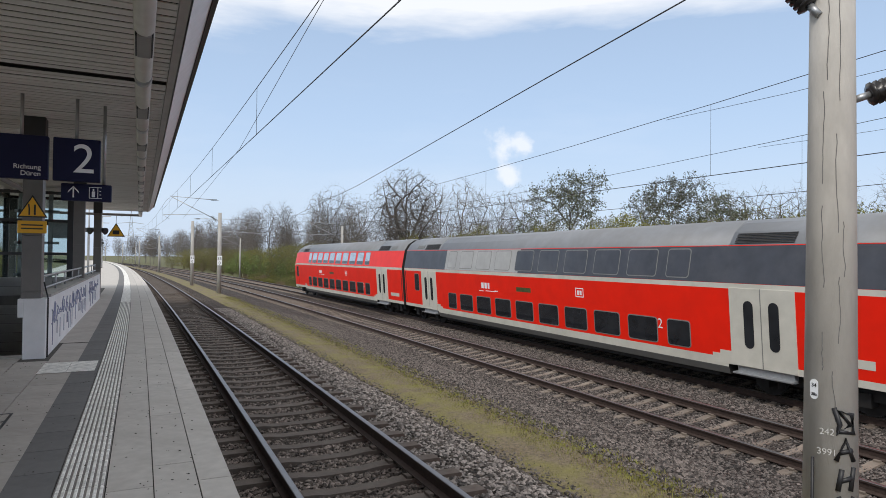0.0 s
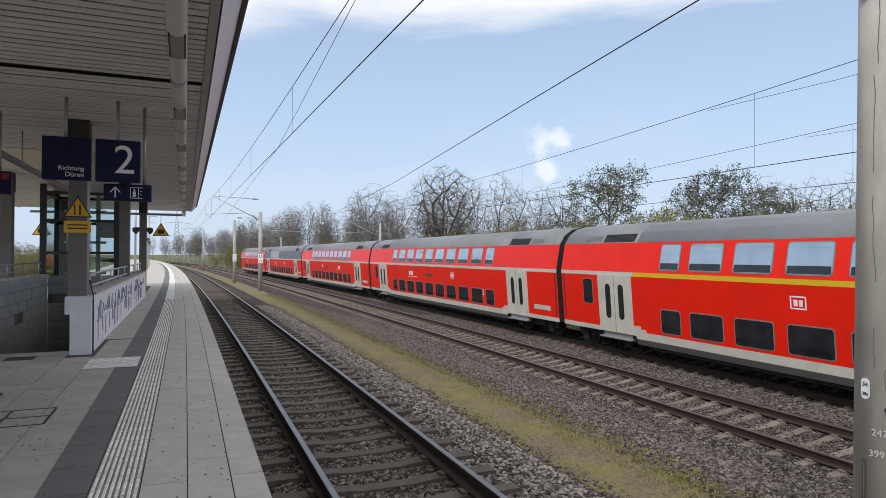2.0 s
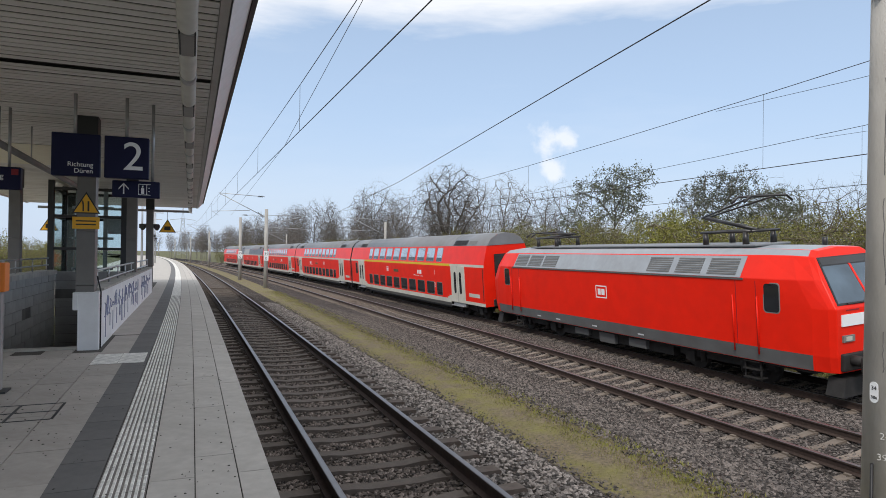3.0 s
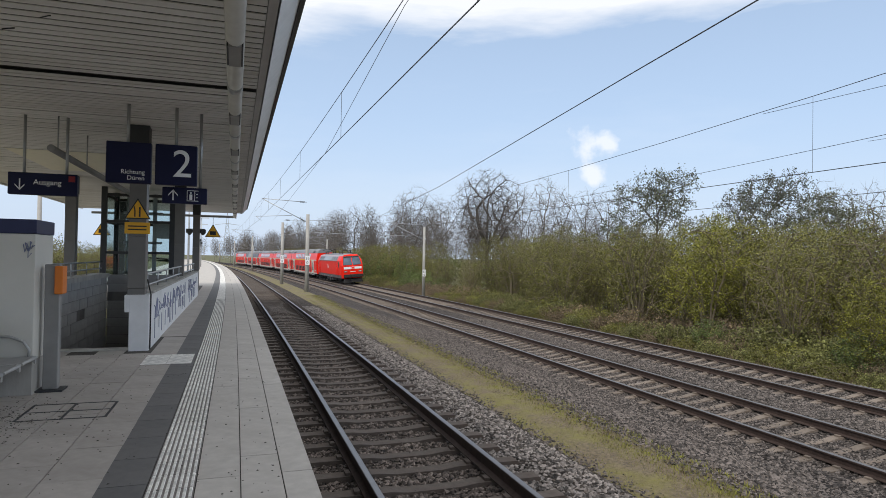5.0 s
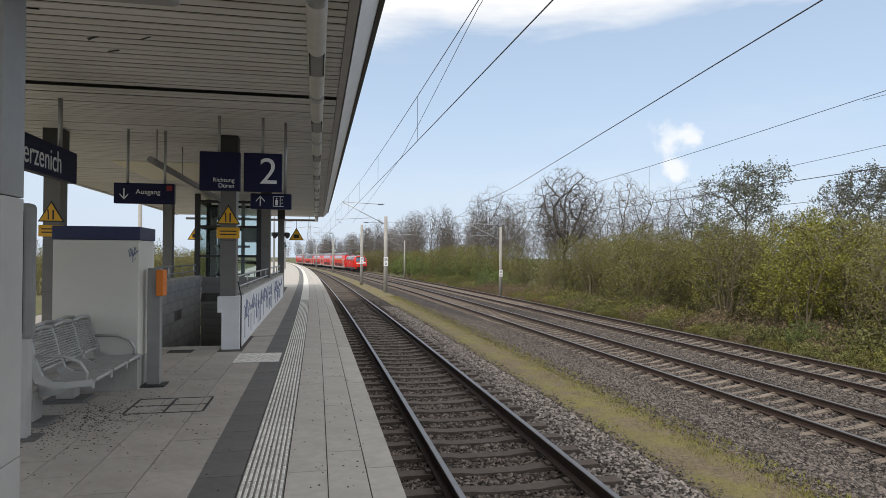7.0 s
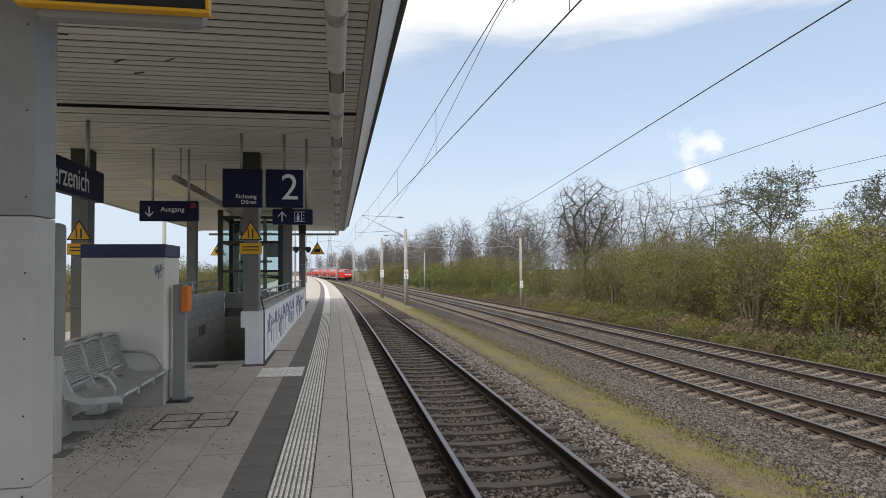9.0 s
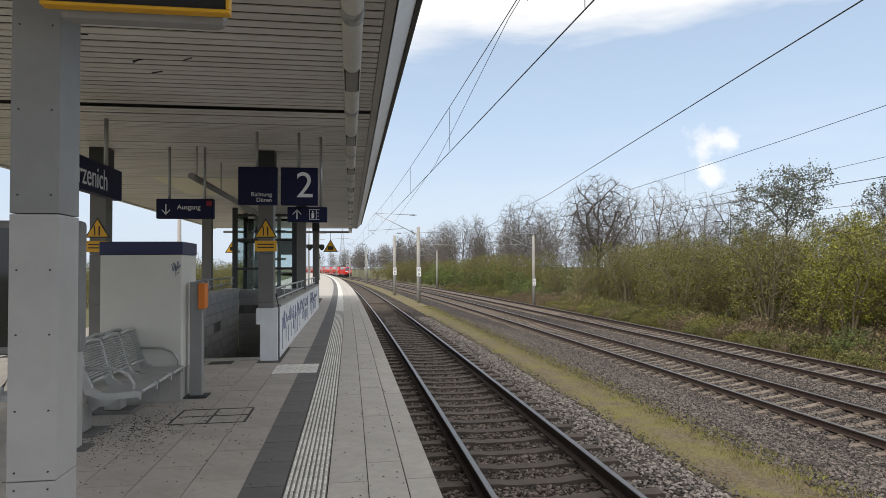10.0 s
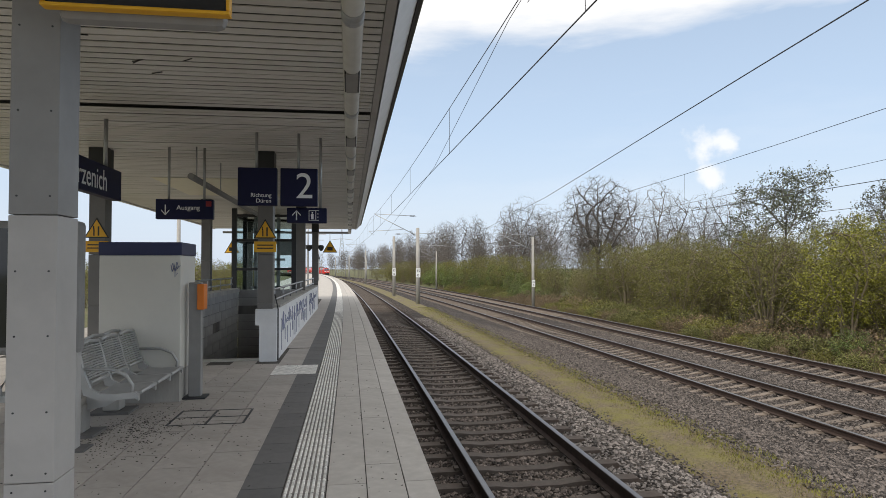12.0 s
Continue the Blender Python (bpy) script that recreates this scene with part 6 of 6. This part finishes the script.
def fan(seed, m, height, spread, base=0.3):
    """Stems that rise and spread from one stool."""
    r = random.Random(seed)
    out = []
    for k in range(m):
        a = 2 * math.pi * (k + r.random()) / m
        s = spread * r.uniform(0.25, 1.0)
        h = height * r.uniform(0.6, 0.9)
        x, y = math.cos(a), math.sin(a)
        out.append([(x * base * r.random(), y * base * r.random(), -0.15), (x * s * 0.35, y * s * 0.35, h * 0.5), (x * s * 0.8, y * s * 0.8, h)])
    return out


def plant(name, data, bark, leaf, label, category, group):
    V, F, LV, LF = data
    p = empty(name, label=label, category=category, group=group)
    me = bpy.data.meshes.new("trunk")
    me.from_pydata([tuple(v) for v in V], [], F)
    me.materials.append(M[bark])
    o = new("trunk", me)
    o.parent = p
    if LV:
        me = bpy.data.meshes.new("crown")
        me.from_pydata([tuple(v) for v in LV], [], LF)
        me.materials.append(M[leaf])
        o = new("crown", me)
        o.parent = p
    return p


def oak_data():
    limbs = [[(0, 0, -0.2), (0.1, 0.05, 3.0), (-0.05, 0.1, 6.2), (0.2, 0, 9.5)]]
    for k in range(8):
        a = 2 * math.pi * k / 8 + 0.3
        z = 4.6 + 0.45 * (k % 4)
        rr = 2.6 + 0.5 * (k % 3)
        limbs.append([(0, 0, z), (math.cos(a) * rr * 0.5, math.sin(a) * rr * 0.5, z + 1.3), (math.cos(a) * rr, math.sin(a) * rr, z + 3.3 + 0.5 * (k % 2))])
    return grow(77, limbs, [((0, 0, 10.6), (5.3, 5.3, 5.6)), ((1.6, 0.5, 9.0), (4.3, 4.3, 4.4)), ((-2.2, -0.5, 9.2), (3.6, 3.6, 4.2))], 3400, 0.6, 0.0125, 2.35, hollow=0.3, spray=1)


def bare_data(seed, h, rx):
    r = random.Random(seed)
    lean = r.uniform(-0.5, 0.5)
    stems = [[(0, 0, -0.2), (lean * 0.3, 0, h * 0.35), (lean, 0.2, h * 0.82)]]
    for k in range(5):
        a = 2.4 * k + r.random()
        z = h * (0.28 + 0.09 * k)
        stems.append([(lean * z / h, 0, z), (math.cos(a) * rx * 0.45, math.sin(a) * rx * 0.45, z + h * 0.16), (math.cos(a) * rx * 0.75, math.sin(a) * rx * 0.75, z + h * 0.33)])
    return grow(seed, stems, [((lean, 0, h * 0.63), (rx, rx, h * 0.38)), ((0, 0, h * 0.45), (rx * 0.8, rx * 0.8, h * 0.25))], 760, 0.65, 0.0095, 2.45, hollow=0.25, spray=3)


def budding_data(seed, h, rx):
    r = random.Random(seed)
    stems = [[(0, 0, -0.2), (0.2, 0, h * 0.4), (-0.1, 0.2, h * 0.75)]]
    lobes = []
    for k in range(7):
        a = 2.4 * k + r.uniform(-0.3, 0.3)
        z = h * (0.48 + 0.065 * k)
        d = rx * (0.75 if k < 4 else 0.42)
        lobes.append(((math.cos(a) * d, math.sin(a) * d, z), (rx * 0.5, rx * 0.5, h * 0.135)))
        stems.append([(0, 0, z - h * 0.2), (math.cos(a) * d * 0.5, math.sin(a) * d * 0.5, z - h * 0.1), (math.cos(a) * d, math.sin(a) * d, z)])
    lobes.append(((0, 0, h * 0.88), (rx * 0.5, rx * 0.5, h * 0.12)))
    return grow(seed, stems, lobes, 760, 0.55, 0.01, 2.6, leaf_n=16, leaf_s=0.075, leaf_share=0.9, hollow=0.25)


def plants():
    r = random.Random(21)
    used = set()

    def put(src, p, s=1.0, tall=1.0):
        m = pose(p[0], p[1], p[2], rz=r.uniform(0, 360))
        if src.name in used:
            o = copy_thing(src, m)
        else:
            used.add(src.name)
            o = src
            o.matrix_basis = m
        o.scale = (s, s, s * tall)

    G = -2.75
    BANK = "shrubs on the bank"
    oak = plant("oak_tree", oak_data(), "oak_bark", None, "large leafless oak with a broad round crown", "tree", "leafless trees")
    bare = [plant("bare_tree", bare_data(s, 13, rx), "bark", None, "leafless grey-brown tree with fine twigs behind the railway", "tree", "leafless trees") for s, rx in ((1, 2.6), (2, 1.9), (3, 3.2), (4, 2.2))]
    budding = [plant("budding_tree", budding_data(s, 12.2, 4.3), "bark", "leaf_ivy", "tall tree with small grey-green young leaves", "tree", "green trees") for s in (11, 12)]
    hazel = [plant("hazel_shrub", grow(s, fan(s, 13, 5.6, 3.4), [((0, 0, 4.3), (3.6, 3.6, 2.7)), ((0, 0, 2.4), (3.2, 3.2, 2.4))], 900, 0.42, 0.0075, 2.4, leaf_n=15, leaf_s=0.046, leaf_share=0.9, hollow=0.3), "twig", "leaf_spring", "tall many-stemmed shrub with sparse yellow-green spring leaves", "shrub", BANK) for s in (31, 32)]
    willow = [plant("willow_shrub", grow(s, fan(s, 16, 5.8, 2.0), [((0, 0, 4.4), (2.3, 2.3, 2.3)), ((0, 0, 2.2), (2.2, 2.2, 2.2))], 800, 0.42, 0.0085, 2.4, leaf_n=10, leaf_s=0.042, leaf_share=0.75, hollow=0.3), "twig", "leaf_spring", "tall twiggy shrub with hardly any leaves", "shrub", BANK) for s in (35, 36)]
    maple = plant("maple_shrub", grow(38, fan(38, 6, 5.6, 1.8), [((0, 0, 4.6), (2.3, 2.3, 2.2)), ((0.6, 0, 2.9), (2.0, 2.0, 1.8))], 420, 0.42, 0.008, 2.4, leaf_n=22, leaf_s=0.048, leaf_share=0.95, hollow=0.3), "twig", "leaf_yellow", "small tree in bright yellow-green spring leaf", "shrub", BANK)
    sapling = plant("maple_shrub", grow(39, fan(39, 2, 6.0, 0.5), [((0, 0, 4.6), (0.9, 0.9, 2.1)), ((0.1, 0, 2.6), (0.8, 0.8, 1.7))], 170, 0.4, 0.008, 2.4, leaf_n=22, leaf_s=0.05, leaf_share=0.9, hollow=0.3), "twig", "leaf_yellow", "slim sapling in bright yellow-green spring leaf", "shrub", BANK)
    green = [plant("green_bush", grow(s, fan(s, 8, 3.0, 1.8), [((0, 0, 2.3), (2.2, 2.2, 1.7)), ((0.8, 0.3, 1.4), (1.7, 1.7, 1.3))], 330, 0.35, 0.008, 2.4, leaf_n=15, leaf_s=0.06, leaf_share=0.95, hollow=0.2), "twig", "leaf_green", "dense bush with fresh green leaves on the bank", "shrub", BANK) for s in (41, 42)]
    brambles = [plant("bramble", grow(s, fan(s, 12, 0.85, 1.1, 0.8), [((0, 0, 0.55), (1.5, 1.3, 0.6))], 260, 0.22, 0.005, 2.6, leaf_n=n, leaf_s=ls, leaf_share=sh, droop=0.5, hollow=0.1), "twig", lf, lb, "shrub", "brambles") for s, n, ls, sh, lf, lb in (
        (51, 8, 0.04, 0.8, "leaf_dry", "low tangle of dry brown bramble stems"), (52, 16, 0.045, 0.95, "leaf_moss", "low green bramble thicket beside the track"), (53, 12, 0.042, 0.9, "leaf_spring", "low scrub with dry stems and young leaves"))]

    # single plants that stand out along the bank
    put(oak, (33.6, 83, G), 1.07)
    put(bare[2], (27.6, 85.5, G), 1.0)
    for x, y, k, s in ((33.0, 70.5, 1, 1.04), (35.6, 70.0, 3, 1.12), (38.2, 69.5, 1, 1.02), (40.0, 67.0, 0, 0.98), (42.2, 65.8, 2, 1.04)):
        put(bare[k], (x, y, G), s)
    put(budding[0], (33.2, 44.7, G), 1.0)
    put(budding[1], (39.4, 39.3, G), 0.95)
    put(budding[0], (42.2, 35.5, G), 0.82)
    for x, y, k, s in ((45.8, 39.2, 2, 0.87), (46.6, 36.2, 0, 0.82), (48.2, 33.5, 2, 0.85), (44.0, 28.0, 3, 0.84), (45.6, 24.0, 0, 0.86), (43.5, 19.5, 2, 0.85), (42.0, 44.0, 1, 0.85), (41.5, 14.0, 0, 0.85)):
        put(bare[k], (x, y, G), s)
    put(hazel[0], (22.9, 42.0, G), 1.0)
    put(hazel[1], (26.3, 47.0, G), 1.02)
    put(sapling, (24.3, 37.0, G), 1.0)
    put(willow[0], (22.6, 32.2, G), 1.0)
    put(willow[1], (24.6, 35.0, G), 1.04)
    put(maple, (22.6, 26.6, G), 1.0)
    put(maple, (26.4, 28.6, G), 1.05)
    put(sapling, (29.4, 33.4, G), 1.15)
    put(willow[1], (22.8, 21.6, G), 0.85)
    put(maple, (21.8, 16.8, G), 0.62)
    put(willow[0], (24.0, 17.5, G), 0.92)
    put(hazel[1], (24.6, 11.5, G), 0.85)
    for y, off, s in ((88, 23.2, 1.3), (97, 22.6, 1.1), (106, 23.5, 1.3), (118, 22.5, 1.2), (70, 23.8, 0.55), (78, 22.0, 0.6), (17, 21.4, 0.5), (24.5, 21.2, 0.42), (132, 23, 1.4)):
        put(r.choice(green), at(y, off, G), s)
    # the closed belt behind them
    y = 8
    while y < 62:
        for off in (26.3, 29.0, 33.0):
            k = r.random()
            src = r.choice(hazel) if k < 0.5 else r.choice(willow)
            put(src, at(y + r.uniform(-1, 1), off + r.uniform(-0.9, 0.9), G), r.uniform(0.88, 1.02), r.uniform(0.9, 1.05))
        y += r.uniform(2.6, 3.6)
    y = 64
    while y < 230:
        for off in (24.2, 27.0, 31.0):
            k = r.random()
            src = r.choice(hazel) if k < 0.45 else (r.choice(willow) if k < 0.7 else (r.choice(green) if k < 0.93 else maple))
            put(src, at(y + r.uniform(-1, 1), off + r.uniform(-1.4, 1.4), G), r.uniform(0.75, 1.0) * (1.3 if src in green else 1.0) * (0.72 if y < 80 else 1.0))
        y += r.uniform(3.0, 4.5) * (1 + y / 160)
    # low growth along the edge of the stone bed
    y = 6
    while y < 120:
        for off, s in ((20.2, 0.6), (21.3, 0.85), (22.6, 1.15)):
            k = r.random()
            src = brambles[0] if 62 < y < 78 or k < 0.3 else brambles[1 if k < 0.7 else 2]
            put(src, at(y + r.uniform(-0.6, 0.6), off + r.uniform(-0.5, 0.5), G + 0.1), s * r.uniform(0.8, 1.3))
        y += r.uniform(1.1, 1.6) * (1 + y / 70)
    # woods farther along the line
    y = 96
    while y < 420:
        for off in (30, 37, 45):
            put(r.choice(bare), at(y, off + r.uniform(-4, 4), G), r.uniform(0.95, 1.3))
        y += r.uniform(4.5, 7) * (1 + y / 300)
    for k in range(22):
        for d in (0, 9):
            put(r.choice(bare), (38 + d + 2.4 * k + r.uniform(-1, 1), 110 - 4.2 * k + r.uniform(-2, 2), G), r.uniform(0.75, 0.92) * (1.0 if k < 9 else 0.98))
    # beyond the other side of the platform
    y = 30
    while y < 150:
        put(r.choice(hazel + willow), at(y, r.uniform(-34, -26), G), r.uniform(0.7, 0.95))
        if r.random() < 0.3:
            put(r.choice(bare), at(y, r.uniform(-60, -45), G), r.uniform(0.6, 0.8))
        y += r.uniform(3, 5)
    y = 46
    while y < 120:
        put(r.choice(hazel + willow), at(y, r.uniform(-17, -12.5), G), r.uniform(0.7, 0.95))
        y += r.uniform(2.5, 4)


plants()


def verge_grass():
    """Rough grass and dead stalks on the bank beside the far track."""
    r = random.Random(29)
    for name, mt, n, hh in (("verge_grass", "leaf_moss", 26000, 0.26), ("dead_stalks", "leaf_dry", 14000, 0.4)):
        V, F = [], []
        for _ in range(n):
            y = 6 + 84 * r.random() ** 1.3
            c = at(y, 18.9 + 4.2 * r.random() ** 1.1, -2.76)
            a, h, w = r.uniform(0, 6.28), hh * r.uniform(0.4, 1.5), r.uniform(0.008, 0.02)
            d = Vector((math.cos(a), math.sin(a), 0))
            e = Vector((-d.y, d.x, 0)) * w
            b = len(V)
            V.extend((tuple(c - e), tuple(c + e), tuple(c + d * h * 0.6 + Vector((0, 0, h)))))
            F.append((b, b + 1, b + 2))
        me = bpy.data.meshes.new(name)
        me.from_pydata(V, [], F)
        me.materials.append(M[mt])
        tagged(new(name, me), "rough green grass on the bank" if mt == "leaf_moss" else "dead brown stalks standing in the bank's grass", "grass", kind="stuff")


verge_grass()


# ---- paving, sleepers, stones ----
lay_platform()
part("stair_nosing", bx(HX0 + 0.02, HX1 - 0.02, HY0 - 0.32, HY0 - 0.02, -0.01, 0.006), "slab_light", platform)
for t, off, zt, cant, mt in ((track_platform, C1, Z1, 0, "sleeper"), (track_near, C2, Z2, CANT, "sleeper_pale"), (track_far, C3, Z2, CANT, "sleeper_pale")):
    me = sleeper_mesh("sleeper", 1.3, mt)
    y = 2.0 - 7 * 0.6
    while y < 45:
        share("sleeper", me, t, Matrix.Translation(at(y, off, zt - (0.212 if t is track_platform else 0.196))) @ pose(0, 0, 0, 0, -cant, math.degrees(heading(y))))
        y += 0.6
    far_sleepers(t, off, zt, cant, mt, y, 220)


def loose_stones():
    """Broken stone lying on the beds."""
    r = random.Random(3)
    V, F, tint = [], [], []

    def stone(p, s, brown=0):
        tint.extend([brown] * 8)
        b = len(V)
        for d in ((1, 0, 0), (-1, 0, 0), (0, 1, 0), (0, -1, 0), (0, 0, 1), (0, 0, -1)):
            k = s * r.uniform(0.55, 1.25)
            V.append((p.x + d[0] * k + r.gauss(0, s * 0.25), p.y + d[1] * k + r.gauss(0, s * 0.25), p.z + d[2] * k * 0.7))
        for f in ((0, 2, 4), (2, 1, 4), (1, 3, 4), (3, 0, 4), (2, 0, 5), (1, 2, 5), (3, 1, 5), (0, 3, 5)):
            F.append(tuple(b + i for i in f))

    prof = [(5.25, -1.21), (6.2, -1.38), (7.6, -1.78), (8.6, -2.03), (9.25, -2.075), (9.55, -2.135), (11.75, -1.985), (12.1, -1.93), (13.0, -2.02), (13.75, -2.08), (14.05, -2.135), (16.25, -1.985), (16.6, -1.94), (17.3, -2.06), (18.9, -2.72)]
    xs, zs = [p[0] for p in prof], [p[1] for p in prof]
    for _ in range(52000):
        y = 1.5 + 31.5 * r.random() ** 1.6
        o = r.uniform(0.1, 3.75)
        z = -1.02 if o < 3.3 else float(np.interp(o, (3.3, 3.55, 3.95), (-1.02, -1.06, -1.16)))
        stone(at(y, o, z + 0.008), r.uniform(0.018, 0.042), 2 if o > 2.45 + r.gauss(0, 0.1) else 1)
    for _ in range(84000):
        y = 3 + 32 * r.random() ** 1.4
        o = r.uniform(5.2, 18)
        z = float(np.interp(o, xs, zs))
        stone(at(y, o, z + 0.008), r.uniform(0.02, 0.042))
    for _ in range(6000):       # strays on both edges of the grass
        y = 3 + 32 * r.random() ** 1.4
        o = 3.8 + abs(r.gauss(0, 0.26)) if r.random() < 0.5 else 5.35 - abs(r.gauss(0, 0.22))
        stone(at(y, o, -1.13), r.uniform(0.016, 0.032))
    me = bpy.data.meshes.new("ballast_stones")
    me.from_pydata(V, [], F)
    me.materials.append(M["stone"])
    me.materials.append(M["stone_brown"])
    me.materials.append(M["stone_pale"])
    me.polygons.foreach_set("material_index", tint)
    tagged(new("ballast_stones", me), "loose broken grey-brown ballast stones on the track beds", "ballast", kind="stuff")


loose_stones()


def tufts():
    """Short dry and green blades on the strip between the tracks."""
    r = random.Random(13)
    for name, mt, n in (("grass_tufts", "leaf_yellow", 6000), ("dry_tufts", "leaf_dry", 3000)):
        V, F = [], []
        for _ in range(n):
            y = 4 + 40 * r.random() ** 1.5
            c = at(y, min(5.4, max(3.8, r.gauss(4.7, 0.4))), -1.14)
            for _ in range(7):
                a = r.uniform(0, 6.28)
                h, w = r.uniform(0.015, 0.055), 0.006
                p = Vector((c.x + r.gauss(0, 0.05), c.y + r.gauss(0, 0.05), c.z))
                d = Vector((math.cos(a), math.sin(a), 0))
                e = Vector((-d.y, d.x, 0)) * w
                b = len(V)
                V.extend((tuple(p - e), tuple(p + e), tuple(p + d * h * 0.8 + Vector((0, 0, h)))))
                F.append((b, b + 1, b + 2))
        me = bpy.data.meshes.new(name)
        me.from_pydata(V, [], F)
        me.materials.append(M[mt])
        tagged(new(name, me), "short grass blades on the mossy strip between tracks", "grass", kind="stuff")


tufts()


def litter():
    """Grit and bits of dirt swept together on the paving."""
    r = random.Random(17)
    V, F = [], []
    for _ in range(1500):
        if r.random() < 0.6:
            x, y = r.gauss(-2.75, 0.28), r.gauss(6.7, 0.5)
        else:
            x, y = r.uniform(-3.5, -0.1), r.uniform(3, 11)
        s = r.uniform(0.003, 0.011)
        b = len(V)
        a = r.uniform(0, 3.1)
        for k in range(4):
            V.append((x + s * math.cos(a + k * 1.57) * r.uniform(0.6, 1.6), y + s * math.sin(a + k * 1.57), 0.003))
        V.append((x, y, 0.003 + s * 0.6))
        F += [(b, b + 1, b + 4), (b + 1, b + 2, b + 4), (b + 2, b + 3, b + 4), (b + 3, b, b + 4)]
    me = bpy.data.meshes.new("litter")
    me.from_pydata(V, [], F)
    me.materials.append(M["joint"])
    tagged(new("litter", me), "dark grit and dirt scattered on the paving", "litter", kind="stuff")


litter()


# ---- movement ----
S0, SPEED = 34.18, 34.0


def along(s):
    """The plan coordinate y at a length s of the line."""
    return s / (1 + (0.00056476 * s) ** 2 / 6)


def car_pose(s, half):
    a, b = at(along(s - half), C3, Z2), at(along(s + half), C3, Z2)
    c = (a + b) / 2
    d = b - a
    return pose(c.x, c.y, c.z, 0, 0, math.degrees(math.atan2(-d.x, d.y))) @ pose(0, 0, 0, 0, -CANT, 0)


def motions():
    times = [0.5 * k for k in range(25)]
    for thing, shift, half in ((coach_a, 13.4, 9.5), (coach_b, -13.4, 9.5), (coach_c, -40.2, 9.5), (coach_d, -67.0, 9.5), (coach_e, -93.8, 9.5), (loco, -116.9, 5.2)):
        walk(thing, [(t, car_pose(S0 + shift + SPEED * t, half)) for t in times])


motions()
